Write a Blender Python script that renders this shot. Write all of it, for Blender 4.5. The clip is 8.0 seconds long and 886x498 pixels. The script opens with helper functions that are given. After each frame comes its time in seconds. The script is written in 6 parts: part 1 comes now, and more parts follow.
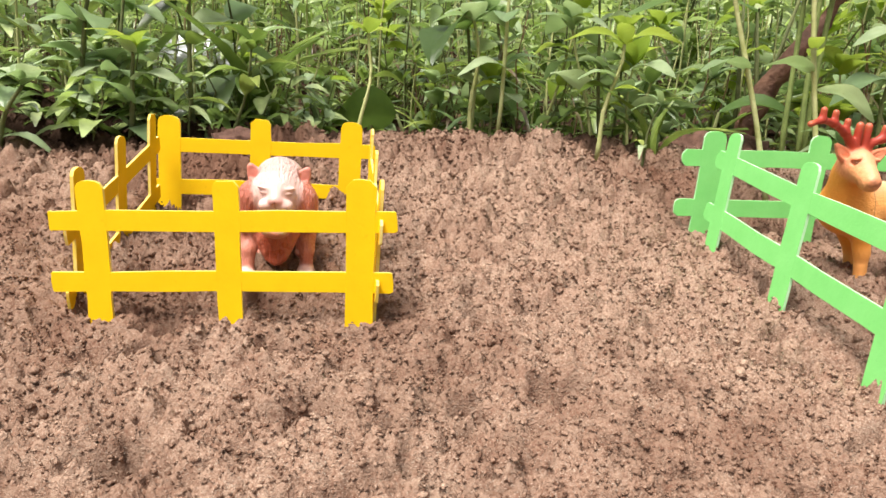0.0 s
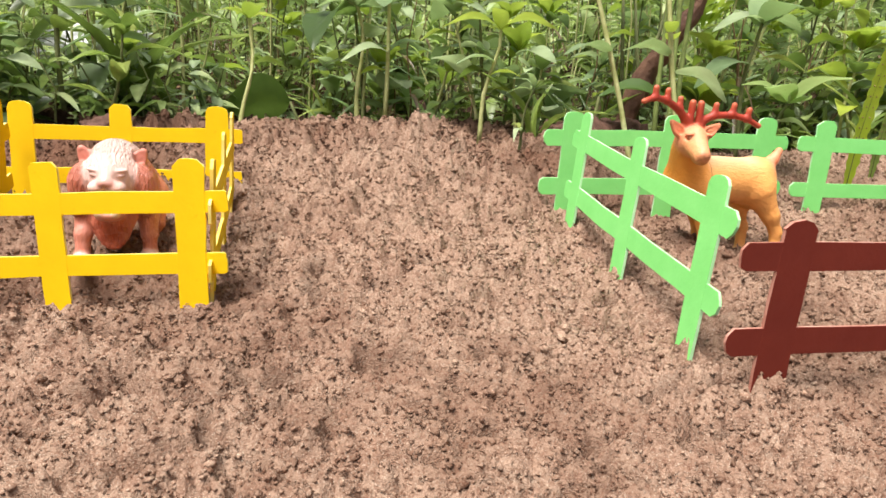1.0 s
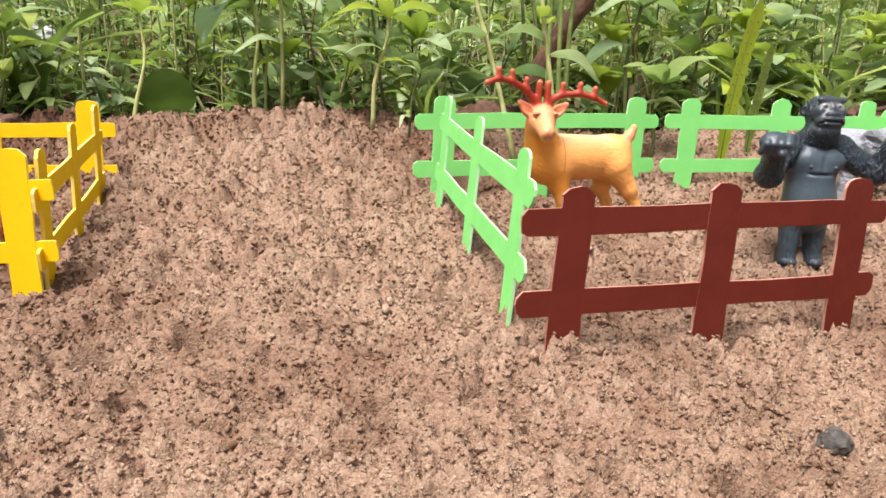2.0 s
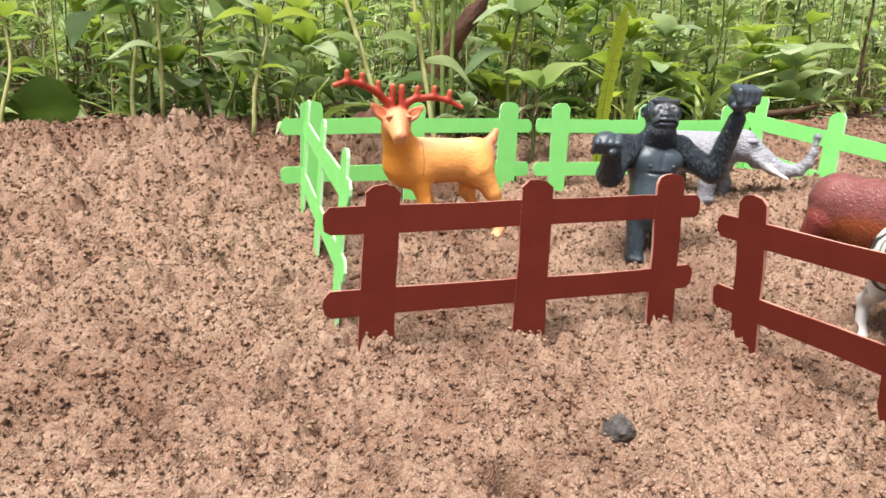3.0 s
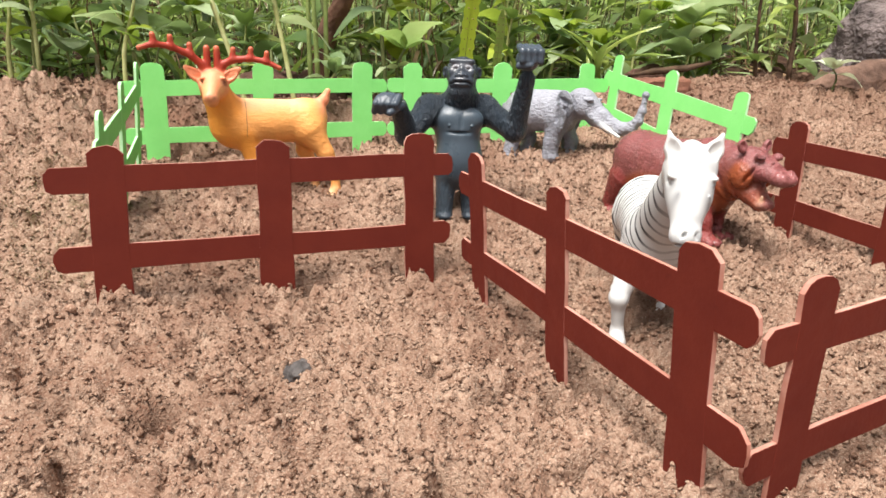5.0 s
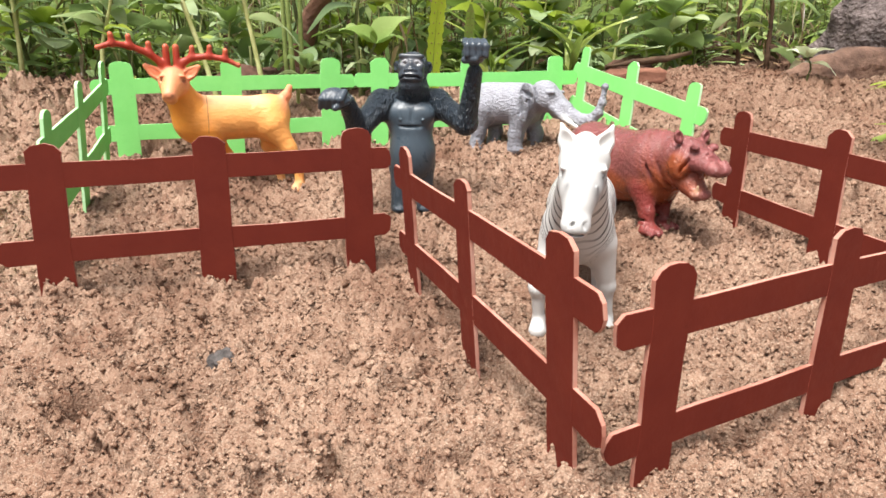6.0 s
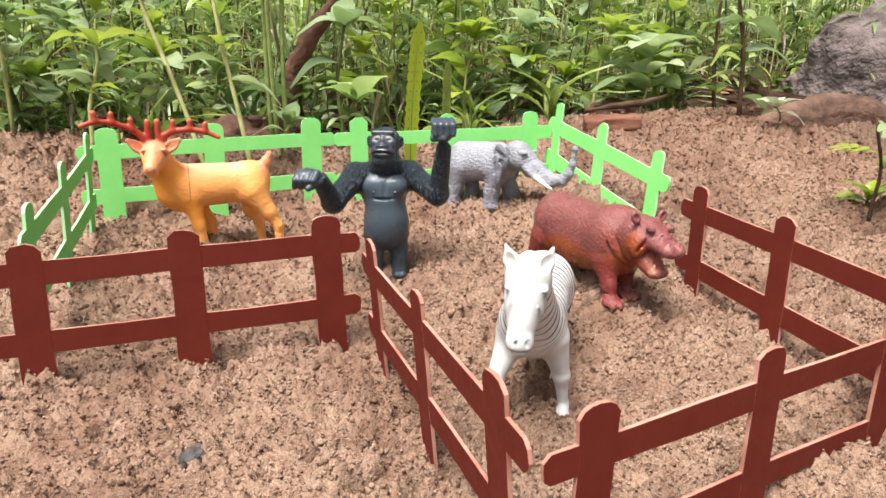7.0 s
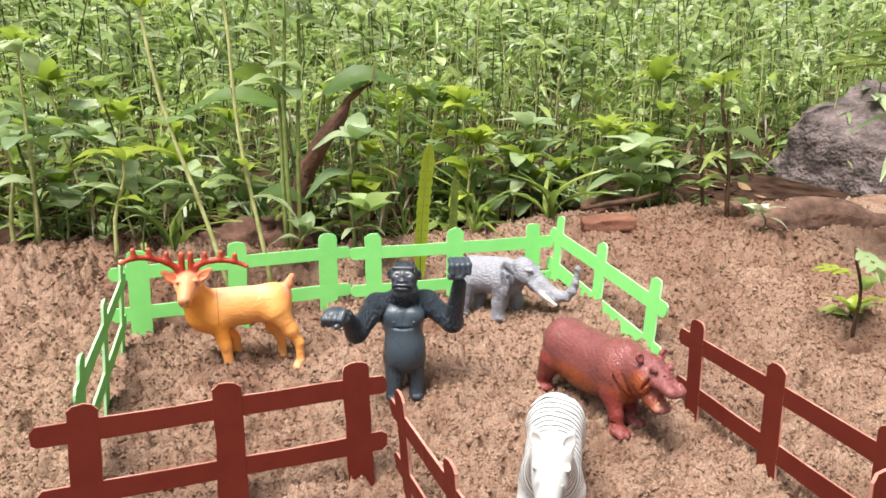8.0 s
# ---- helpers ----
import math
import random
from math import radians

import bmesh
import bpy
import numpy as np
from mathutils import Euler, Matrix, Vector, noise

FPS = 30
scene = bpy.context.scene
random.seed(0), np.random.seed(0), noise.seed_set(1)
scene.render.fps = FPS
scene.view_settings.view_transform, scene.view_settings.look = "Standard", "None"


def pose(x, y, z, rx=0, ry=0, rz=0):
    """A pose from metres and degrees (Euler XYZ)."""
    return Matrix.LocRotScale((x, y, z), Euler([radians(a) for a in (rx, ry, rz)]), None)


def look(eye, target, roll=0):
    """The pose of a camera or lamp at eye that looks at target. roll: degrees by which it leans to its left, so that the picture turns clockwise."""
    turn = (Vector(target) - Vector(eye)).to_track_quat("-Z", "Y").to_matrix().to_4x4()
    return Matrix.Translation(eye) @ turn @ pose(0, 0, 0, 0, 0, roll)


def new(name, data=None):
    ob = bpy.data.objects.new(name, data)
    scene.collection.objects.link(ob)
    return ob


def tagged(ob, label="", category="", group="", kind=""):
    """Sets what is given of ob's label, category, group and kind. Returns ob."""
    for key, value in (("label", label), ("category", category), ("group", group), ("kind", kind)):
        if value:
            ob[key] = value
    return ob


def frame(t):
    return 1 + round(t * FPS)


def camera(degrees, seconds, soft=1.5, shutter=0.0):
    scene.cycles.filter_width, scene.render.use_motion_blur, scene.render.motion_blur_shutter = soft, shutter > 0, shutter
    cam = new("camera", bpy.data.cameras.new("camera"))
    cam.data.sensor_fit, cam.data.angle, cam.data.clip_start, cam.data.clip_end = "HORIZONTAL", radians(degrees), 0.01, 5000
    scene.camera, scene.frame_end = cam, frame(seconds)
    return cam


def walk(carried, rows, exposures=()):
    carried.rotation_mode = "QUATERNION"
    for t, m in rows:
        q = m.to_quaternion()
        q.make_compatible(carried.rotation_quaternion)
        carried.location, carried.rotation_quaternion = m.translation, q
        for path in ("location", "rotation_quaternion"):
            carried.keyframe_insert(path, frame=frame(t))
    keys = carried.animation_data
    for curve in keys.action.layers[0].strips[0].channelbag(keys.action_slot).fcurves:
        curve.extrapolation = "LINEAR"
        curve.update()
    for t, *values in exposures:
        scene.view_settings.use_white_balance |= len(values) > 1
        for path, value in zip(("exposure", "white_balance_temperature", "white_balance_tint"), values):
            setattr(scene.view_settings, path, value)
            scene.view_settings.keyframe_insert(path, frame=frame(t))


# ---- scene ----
cam = camera(70.2, 8.0, 1.6)
PATH = [
    (0, (0.081, 0.114, 0.133), (0.016, 2.067, -0.295), 5.0),
    (0.5, (0.115, 0.112, 0.128), (0.157, 2.066, -0.298), 4.9),
    (1, (0.147, 0.107, 0.129), (0.261, 2.056, -0.304), 4.5),
    (1.2, (0.165, 0.1, 0.131), (0.297, 2.043, -0.325), 4.2),
    (2.3, (0.264, 0.085, 0.125), (0.499, 2.026, -0.3), 2.6),
    (2.5, (0.283, 0.085, 0.124), (0.561, 2.025, -0.274), 2.7),
    (3, (0.309, 0.078, 0.123), (0.661, 2.006, -0.275), 2.6),
    (3.5, (0.347, 0.068, 0.123), (0.705, 1.995, -0.279), 2.4),
    (4, (0.386, 0.059, 0.125), (0.766, 1.976, -0.301), 2.3),
    (4.5, (0.42, 0.043, 0.131), (0.771, 1.955, -0.34), 2.0),
    (4.7, (0.432, 0.039, 0.131), (0.799, 1.942, -0.365), 2.3),
    (5.8, (0.495, 0.02, 0.133), (0.799, 1.921, -0.409), 1.5),
    (6, (0.499, 0.017, 0.134), (0.808, 1.917, -0.409), 1.4),
    (6.5, (0.521, 0.013, 0.153), (0.842, 1.909, -0.399), 0.9),
    (7, (0.518, 0.01, 0.185), (0.833, 1.916, -0.33), 0.8),
    (7.5, (0.51, 0.002, 0.228), (0.842, 1.926, -0.205), 0.3),
    (8, (0.493, -0.009, 0.261), (0.839, 1.927, -0.106), 0.5),
]
EXPOSURES = [(0, 0.84), (1.2, 0.82), (2.3, 0.88), (3.5, 0.84), (4.7, 0.86), (5.8, 0.85), (6.0, 0.95), (6.5, 1.27), (7.0, 0.9), (7.5, 0.88), (8, 0.88)]
walk(cam, [(t, look(eye, target, roll)) for t, eye, target, roll in PATH], EXPOSURES)

# ---- world and sun ----
world = bpy.data.worlds.new("sky")
scene.world = world
world.use_nodes = True
SUN_EL, SUN_AZ = 65.0, 222.0
wn = world.node_tree.nodes
sky = wn.new("ShaderNodeTexSky")
sky.sky_type = "NISHITA"
sky.sun_disc = False
sky.sun_elevation, sky.sun_rotation = radians(SUN_EL), radians(SUN_AZ)
sky.air_density, sky.dust_density, sky.ozone_density = 1.0, 4.0, 1.0
haze = wn.new("ShaderNodeHueSaturation")
haze.inputs["Saturation"].default_value = 0.2
world.node_tree.links.new(sky.outputs[0], haze.inputs["Color"])
world.node_tree.links.new(haze.outputs[0], wn["Background"].inputs[0])
wn["Background"].inputs[1].default_value = 0.088
sun = new("sun", bpy.data.lights.new("sun", "SUN"))
sun.data.energy, sun.data.angle, sun.data.color = 4.0, radians(30), (1.0, 0.96, 0.9)
away = Vector((math.sin(radians(SUN_AZ)) * math.cos(radians(SUN_EL)), math.cos(radians(SUN_AZ)) * math.cos(radians(SUN_EL)), math.sin(radians(SUN_EL))))
sun.matrix_world = look(away * 10, (0, 0, 0))

# ---- materials ----


class Mat:
    """A node material with short calls."""

    def __init__(self, name, rough=0.6, spec=0.5):
        self.mat = bpy.data.materials.new(name)
        self.mat.use_nodes = True
        self.tree = self.mat.node_tree
        self.bsdf = self.tree.nodes["Principled BSDF"]
        self.bsdf.inputs["Roughness"].default_value = rough
        self.bsdf.inputs["Specular IOR Level"].default_value = spec

    def node(self, kind, **settings):
        n = self.tree.nodes.new(kind)
        for key, value in settings.items():
            if key in n.inputs:
                n.inputs[key].default_value = value
        return n

    def link(self, a, b):
        self.tree.links.new(a, b)

    def coords(self):
        return self.node("ShaderNodeTexCoord").outputs["Object"]

    def noise(self, scale, detail=3.0, rough=0.55, vec=None):
        n = self.node("ShaderNodeTexNoise", Scale=scale, Detail=detail, Roughness=rough)
        self.link(vec if vec else self.coords(), n.inputs["Vector"])
        return n.outputs["Fac"]

    def stretch(self, x, y, z):
        m = self.node("ShaderNodeMapping")
        m.inputs["Scale"].default_value = (x, y, z)
        self.link(self.coords(), m.inputs["Vector"])
        return m.outputs[0]

    def ramp(self, fac, *stops):
        r = self.node("ShaderNodeValToRGB")
        while len(r.color_ramp.elements) < len(stops):
            r.color_ramp.elements.new(0.5)
        for e, (p, c) in zip(r.color_ramp.elements, stops):
            e.position = p
            e.color = (*c, 1) if len(c) == 3 else c
        self.link(fac, r.inputs[0])
        return r.outputs[0]

    def mix(self, fac, a, b, blend="MIX"):
        m = self.tree.nodes.new("ShaderNodeMix")
        m.data_type, m.blend_type = "RGBA", blend
        for value, socket in ((fac, m.inputs[0]), (a, m.inputs[6]), (b, m.inputs[7])):
            if isinstance(value, (int, float)):
                socket.default_value = value
            elif isinstance(value, tuple):
                socket.default_value = (*value, 1)
            else:
                self.link(value, socket)
        return m.outputs[2]

    def math(self, op, a, b=0.0):
        m = self.tree.nodes.new("ShaderNodeMath")
        m.operation = op
        for value, socket in ((a, m.inputs[0]), (b, m.inputs[1])):
            if isinstance(value, (int, float)):
                socket.default_value = value
            else:
                self.link(value, socket)
        return m.outputs[0]

    def attribute(self, name, what="Fac"):
        a = self.tree.nodes.new("ShaderNodeAttribute")
        a.attribute_name = name
        return a.outputs[what]

    def color(self, socket):
        self.link(socket, self.bsdf.inputs["Base Color"])

    def rough(self, socket):
        self.link(socket, self.bsdf.inputs["Roughness"])

    def bump(self, height, strength=0.5, distance=0.001):
        b = self.node("ShaderNodeBump", Strength=strength, Distance=distance)
        self.link(height, b.inputs["Height"])
        self.link(b.outputs[0], self.bsdf.inputs["Normal"])

    def seam(self, x, half):
        """A fine dark joint line round the thing at the given place along it."""
        xyz = self.tree.nodes.new("ShaderNodeSeparateXYZ")
        self.link(self.coords(), xyz.inputs[0])
        off = self.math("ADD", xyz.outputs[0], self.math("MULTIPLY", self.noise(60, 2), 0.003))
        line = self.math("LESS_THAN", self.math("ABSOLUTE", self.math("SUBTRACT", off, x + 0.0015)), half)
        was = self.bsdf.inputs["Base Color"].links[0].from_socket
        line = self.math("MULTIPLY", line, self.math("GREATER_THAN", xyz.outputs[2], 0.046))
        self.color(self.mix(self.math("MULTIPLY", line, 0.5), was, (0.10, 0.03, 0.012)))

    def translucent(self, socket, amount):
        t = self.tree.nodes.new("ShaderNodeBsdfTranslucent")
        self.link(socket, t.inputs[0])
        m = self.tree.nodes.new("ShaderNodeMixShader")
        m.inputs[0].default_value = amount
        self.link(self.bsdf.outputs[0], m.inputs[1])
        self.link(t.outputs[0], m.inputs[2])
        self.link(m.outputs[0], self.tree.nodes["Material Output"].inputs[0])


def sand_material():
    m = Mat("sandy_soil", 1.0, 0.0)
    broad = m.noise(7, 4)
    mid = m.noise(70, 4, 0.65)
    grain = m.noise(520, 3, 0.65)
    speck = m.noise(1300, 1)
    base = m.ramp(broad, (0.3, (0.274, 0.163, 0.115)), (0.7, (0.350, 0.231, 0.166)))
    base = m.mix(m.ramp(mid, (0.38, (0, 0, 0)), (0.68, (0.7, 0.7, 0.7))), base, (0.438, 0.308, 0.226))
    base = m.mix(m.ramp(grain, (0.38, (0.6, 0.6, 0.6)), (0.52, (0, 0, 0))), base, (0.165, 0.076, 0.048))
    base = m.mix(m.ramp(speck, (0.62, (0, 0, 0)), (0.70, (0.7, 0.7, 0.7))), base, (0.52, 0.43, 0.34))
    base = m.mix(m.attribute("damp"), base, (0.140, 0.066, 0.042))
    base = m.mix(1.0, base, m.ramp(m.attribute("tone"), (0.0, (0.66, 0.60, 0.57)), (0.5, (1.0, 1.0, 1.0)), (1.0, (1.26, 1.28, 1.27))), "MULTIPLY")
    # Dark mud, taken nearly black so its colour also gives the weeds' shaded gaps.
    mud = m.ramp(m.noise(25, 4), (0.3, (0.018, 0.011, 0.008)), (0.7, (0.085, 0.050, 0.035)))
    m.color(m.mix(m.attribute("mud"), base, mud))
    m.bump(m.mix(0.5, m.noise(300, 4, 0.8), m.noise(800, 2, 0.7)), 1.0, 0.0030)
    return m.mat


def foam_material(name, face, dark, edge=False):
    m = Mat(name, 0.55 if not edge else 0.8, 0.18)
    n = m.noise(35, 4, 0.6)
    c = m.mix(m.ramp(n, (0.35, (0, 0, 0)), (0.75, (1, 1, 1))), dark, face)
    c = m.mix(m.ramp(m.noise(300, 3), (0.66, (0, 0, 0)), (0.78, (0.25, 0.25, 0.25))), c, tuple(v * 0.6 for v in dark))
    m.color(c)
    m.rough(m.ramp(m.noise(90, 3), (0.3, (0.6,) * 3), (0.7, (0.8,) * 3)))
    m.bump(m.noise(500, 2), 0.25, 0.0005)
    return m.mat


def toy_material(name, relief, rough=0.42, strength=0.5, distance=0.0012, dirt=0.25):
    """Moulded, sprayed plastic: the paint comes from the mesh, the hide's relief from stretched noise."""
    m = Mat(name, rough, 0.5)
    c = m.attribute("paint", "Color")
    c = m.mix(m.ramp(m.noise(140, 4, 0.6), (0.4, (0, 0, 0)), (0.75, (dirt,) * 3)), c, (0.06, 0.035, 0.025))
    m.color(c)
    m.rough(m.ramp(m.noise(80, 3), (0.3, (rough - 0.08,) * 3), (0.7, (rough + 0.15,) * 3)))
    fine = m.noise(1.0, 3, 0.6, m.stretch(*relief))
    fur = m.math("MULTIPLY", fine, m.attribute("fur"))
    m.bump(fur, strength, distance)
    return m


def leaf_material(name, low, high, pale, amount=0.35, island=False, rough=0.33):
    m = Mat(name, rough, 0.5)
    if island:
        rnd = m.node("ShaderNodeNewGeometry").outputs["Random Per Island"]
    else:
        rnd = m.node("ShaderNodeObjectInfo").outputs["Random"]
    c = m.ramp(rnd, (0.0, low), (0.5, high), (1.0, pale))
    if island:
        c = m.mix(m.ramp(m.noise(5.5, 2), (0.50, (0, 0, 0)), (0.62, (0.65,) * 3)), c, (0.36, 0.47, 0.075))
        c = m.mix(m.ramp(m.noise(8.5, 2), (0.54, (0, 0, 0)), (0.64, (0.6,) * 3)), c, (0.34, 0.43, 0.28))
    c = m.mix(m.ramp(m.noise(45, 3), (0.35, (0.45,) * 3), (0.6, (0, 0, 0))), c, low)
    c = m.mix(m.ramp(m.noise(160, 2), (0.7, (0, 0, 0)), (0.8, (0.5,) * 3)), c, (0.20, 0.16, 0.05))
    m.color(c)
    m.bump(m.noise(260, 3), 0.35, 0.001)
    m.translucent(m.mix(0.35, c, (0.29, 0.45, 0.085)), amount)
    return m.mat


def plain_material(name, dark, light, scale, rough=0.7, bump=0.5, distance=0.001):
    m = Mat(name, rough, 0.3)
    c = m.ramp(m.noise(scale, 5, 0.6), (0.3, dark), (0.7, light))
    c = m.mix(m.ramp(m.noise(scale * 7, 3), (0.6, (0, 0, 0)), (0.75, (0.5,) * 3)), c, tuple(v * 0.5 for v in dark))
    m.color(c)
    m.bump(m.noise(scale * 4, 4), bump, distance)
    return m.mat


SAND = sand_material()
YELLOW = foam_material("yellow_foam", (0.90, 0.565, 0.004), (0.85, 0.51, 0.003))
YELLOW_EDGE = foam_material("yellow_foam_edge", (0.88, 0.74, 0.30), (0.85, 0.62, 0.08), True)
GREEN = foam_material("green_foam", (0.245, 0.68, 0.20), (0.205, 0.62, 0.165))
GREEN_EDGE = foam_material("green_foam_edge", (0.60, 0.82, 0.56), (0.35, 0.70, 0.32), True)
BROWN = foam_material("brown_foam", (0.135, 0.020, 0.011), (0.110, 0.015, 0.009))
BROWN_EDGE = foam_material("brown_foam_edge", (0.58, 0.34, 0.27), (0.34, 0.13, 0.09), True)
LEAF = leaf_material("weed_leaf", (0.050, 0.090, 0.020), (0.21, 0.295, 0.055), (0.44, 0.50, 0.13), 0.36)
LEAF_PALE = leaf_material("pale_leaf", (0.19, 0.28, 0.13), (0.34, 0.45, 0.22), (0.54, 0.62, 0.38), 0.42)
LEAF_LIME = leaf_material("young_leaf", (0.24, 0.33, 0.03), (0.36, 0.45, 0.045), (0.46, 0.53, 0.08), 0.45)
LEAF_DARK = leaf_material("dark_leaf", (0.055, 0.11, 0.02), (0.085, 0.155, 0.027), (0.12, 0.20, 0.035), 0.3, rough=0.55)
# Near-black low tone: shade in the gaps between weeds, given as leaf colour.
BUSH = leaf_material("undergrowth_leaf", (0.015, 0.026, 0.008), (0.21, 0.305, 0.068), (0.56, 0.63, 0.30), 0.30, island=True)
# Far leaves: the bright haze of the distance is put into their pale colours.
BUSH_FAR = leaf_material("haze_pale_leaf", (0.07, 0.11, 0.035), (0.50, 0.62, 0.25), (0.80, 0.85, 0.60), 0.5, island=True)
GRASS = leaf_material("grass_blade", (0.06, 0.10, 0.02), (0.28, 0.42, 0.09), (0.52, 0.60, 0.25), 0.35, island=True)
STEM = plain_material("green_stem", (0.05, 0.065, 0.02), (0.16, 0.17, 0.06), 60)
STEM_FRESH = plain_material("fresh_stem", (0.13, 0.17, 0.045), (0.27, 0.33, 0.10), 60)
STEM_PALE = plain_material("pale_stem", (0.28, 0.29, 0.09), (0.50, 0.50, 0.24), 60)
BARK = plain_material("dead_wood", (0.028, 0.016, 0.009), (0.15, 0.085, 0.05), 22, 0.85, 0.8, 0.004)
DEAD = plain_material("rusty_dead_wood", (0.05, 0.024, 0.015), (0.21, 0.105, 0.065), 30, 0.8, 0.8, 0.004)
WOOD = plain_material("weathered_wood", (0.05, 0.026, 0.018), (0.24, 0.14, 0.10), 34, 0.85, 0.8, 0.004)
ROCK = plain_material("grey_rock", (0.042, 0.030, 0.027), (0.26, 0.205, 0.195), 26, 0.42, 1.0, 0.014)
CLAY = plain_material("brick_clay", (0.12, 0.048, 0.030), (0.27, 0.12, 0.078), 40, 0.9, 0.7, 0.002)
LEAF_WHITE = leaf_material("whitish_leaf", (0.55, 0.60, 0.42), (0.68, 0.72, 0.55), (0.76, 0.78, 0.64), 0.3)
LEAF_FRESH = leaf_material("fresh_leaf", (0.30, 0.44, 0.14), (0.42, 0.56, 0.22), (0.52, 0.64, 0.30), 0.42)
LEAF_GOLD = leaf_material("fern_leaflet", (0.34, 0.45, 0.03), (0.44, 0.54, 0.04), (0.52, 0.58, 0.06), 0.5)
EARTH = plain_material("damp_earth", (0.055, 0.026, 0.018), (0.16, 0.082, 0.058), 45, 0.9, 0.9, 0.003)
PEBBLE = plain_material("dark_pebble", (0.030, 0.026, 0.025), (0.13, 0.112, 0.105), 120, 0.7, 0.8, 0.001)
DRY_STALK = leaf_material("dry_stalk", (0.06, 0.038, 0.02), (0.18, 0.125, 0.065), (0.38, 0.30, 0.17), 0.2, island=False)
DRY = plain_material("dry_leaf", (0.10, 0.055, 0.025), (0.30, 0.19, 0.10), 40, 0.8)

# ---- noise and the ground's height ----
TABLE = np.random.RandomState(7).permutation(4096)
TURNS = np.random.RandomState(8).rand(4096) * 2 * np.pi


def grad_noise(x, y, seed=0):
    """Gradient noise in about -0.7 to 0.7."""
    xi, yi = np.floor(x).astype(np.int64), np.floor(y).astype(np.int64)
    xf, yf = x - xi, y - yi
    u, v = xf * xf * xf * (xf * (xf * 6 - 15) + 10), yf * yf * yf * (yf * (yf * 6 - 15) + 10)

    def corner(i, j):
        h = TURNS[TABLE[(TABLE[(xi + i + seed * 131) & 4095] + yi + j) & 4095]]
        return np.cos(h) * (xf - i) + np.sin(h) * (yf - j)

    a, b, c, d = corner(0, 0), corner(1, 0), corner(0, 1), corner(1, 1)
    return (a * (1 - u) + b * u) * (1 - v) + (c * (1 - u) + d * u) * v


def slope(x, y):
    """The smooth heap: it climbs away from the camera, with a crest before the weeds."""
    x, y = np.asarray(x, float), np.asarray(y, float)
    cx, cy = np.clip(x, -0.5, 1.2), np.clip(y, 0.0, 0.92)
    z = -0.0653 + 0.04 * cx + 0.076 * cy + 0.041 * cx * cx - 0.039 * cx * cy + 0.122 * cy * cy
    crest = 0.020 * np.exp(-((cx - 0.14) / 0.14) ** 2 - ((cy - 0.80) / 0.07) ** 2)
    side = 0.022 * np.exp(-((cx - 1.05) / 0.2) ** 2 - ((cy - 0.74) / 0.09) ** 2)
    hollow = -0.014 * np.exp(-((cx - 0.42) / 0.18) ** 2 - ((cy - 0.70) / 0.08) ** 2)
    knoll = 0.012 * np.exp(-((cx - 0.80) / 0.09) ** 2 - ((cy - 0.55) / 0.1) ** 2)
    pen = -0.006 * np.exp(-((cx - 0.55) / 0.25) ** 2 - ((cy - 0.52) / 0.22) ** 2)
    dip = -0.009 * np.exp(-((cx - 0.43) / 0.09) ** 2 - ((cy - 0.61) / 0.07) ** 2) + 0.006 * np.exp(-((cx - 0.0) / 0.12) ** 2 - ((cy - 0.46) / 0.08) ** 2)
    feet = -0.001 * np.exp(-((cx - 0.715) / 0.05) ** 2 - ((cy - 0.43) / 0.045) ** 2) - 0.009 * np.exp(-((cx - 0.695) / 0.05) ** 2 - ((cy - 0.53) / 0.04) ** 2) - 0.011 * np.exp(-((cx - 0.635) / 0.045) ** 2 - ((cy - 0.385) / 0.045) ** 2)
    feet = feet - 0.004 * np.exp(-((cx - 0.555) / 0.04) ** 2 - ((cy - 0.525) / 0.03) ** 2)
    feet = feet + 0.007 * np.exp(-((cx + 0.05) / 0.06) ** 2 - ((cy - 0.53) / 0.03) ** 2) - 0.004 * np.exp(-((cx + 0.05) / 0.06) ** 2 - ((cy - 0.60) / 0.03) ** 2)
    feet = feet - 0.028 * np.exp(-((cx - 1.13) / 0.06) ** 2 - ((cy - 0.752) / 0.022) ** 2)
    for fx, fy, h, r in ((0.336, 0.390, 0.006, 0.05), (0.507, 0.42, -0.004, 0.04), (-0.137, 0.46, -0.008, 0.05), (0.0, 0.47, -0.004, 0.05), (-0.191, 0.67, -0.016, 0.06), (0.775, 0.61, 0.010, 0.05), (0.79, 0.515, 0.010, 0.04), (0.786, 0.44, -0.007, 0.03), (0.29, 0.635, 0.005, 0.04), (0.607, 0.20, 0.004, 0.04), (0.387, 0.606, 0.009, 0.035),
                         (0.316, 0.452, -0.006, 0.025), (0.314, 0.441, 0.016, 0.007), (0.775, 0.613, 0.003, 0.03), (0.79, 0.516, 0.002, 0.03), (0.536, 0.383, 0.004, 0.03), (0.792, 0.354, 0.004, 0.03), (-0.057, 0.47, -0.005, 0.03), (0.019, 0.476, -0.003, 0.03), (0.336, 0.397, -0.003, 0.025)):
        feet = feet + h * np.exp(-((cx - fx) / r) ** 2 - ((cy - fy) / r) ** 2)
    bank = -0.035 * np.clip((y - 0.86 - 0.03 * np.sin(x * 9)) / 0.12, 0, 1)
    rise = 0.17 * np.clip(y - 1.05, 0, 6.0)
    return z + crest + side + hollow + knoll + pen + dip + feet + bank + rise


def ground_z(x, y):
    return float(slope(x, y))


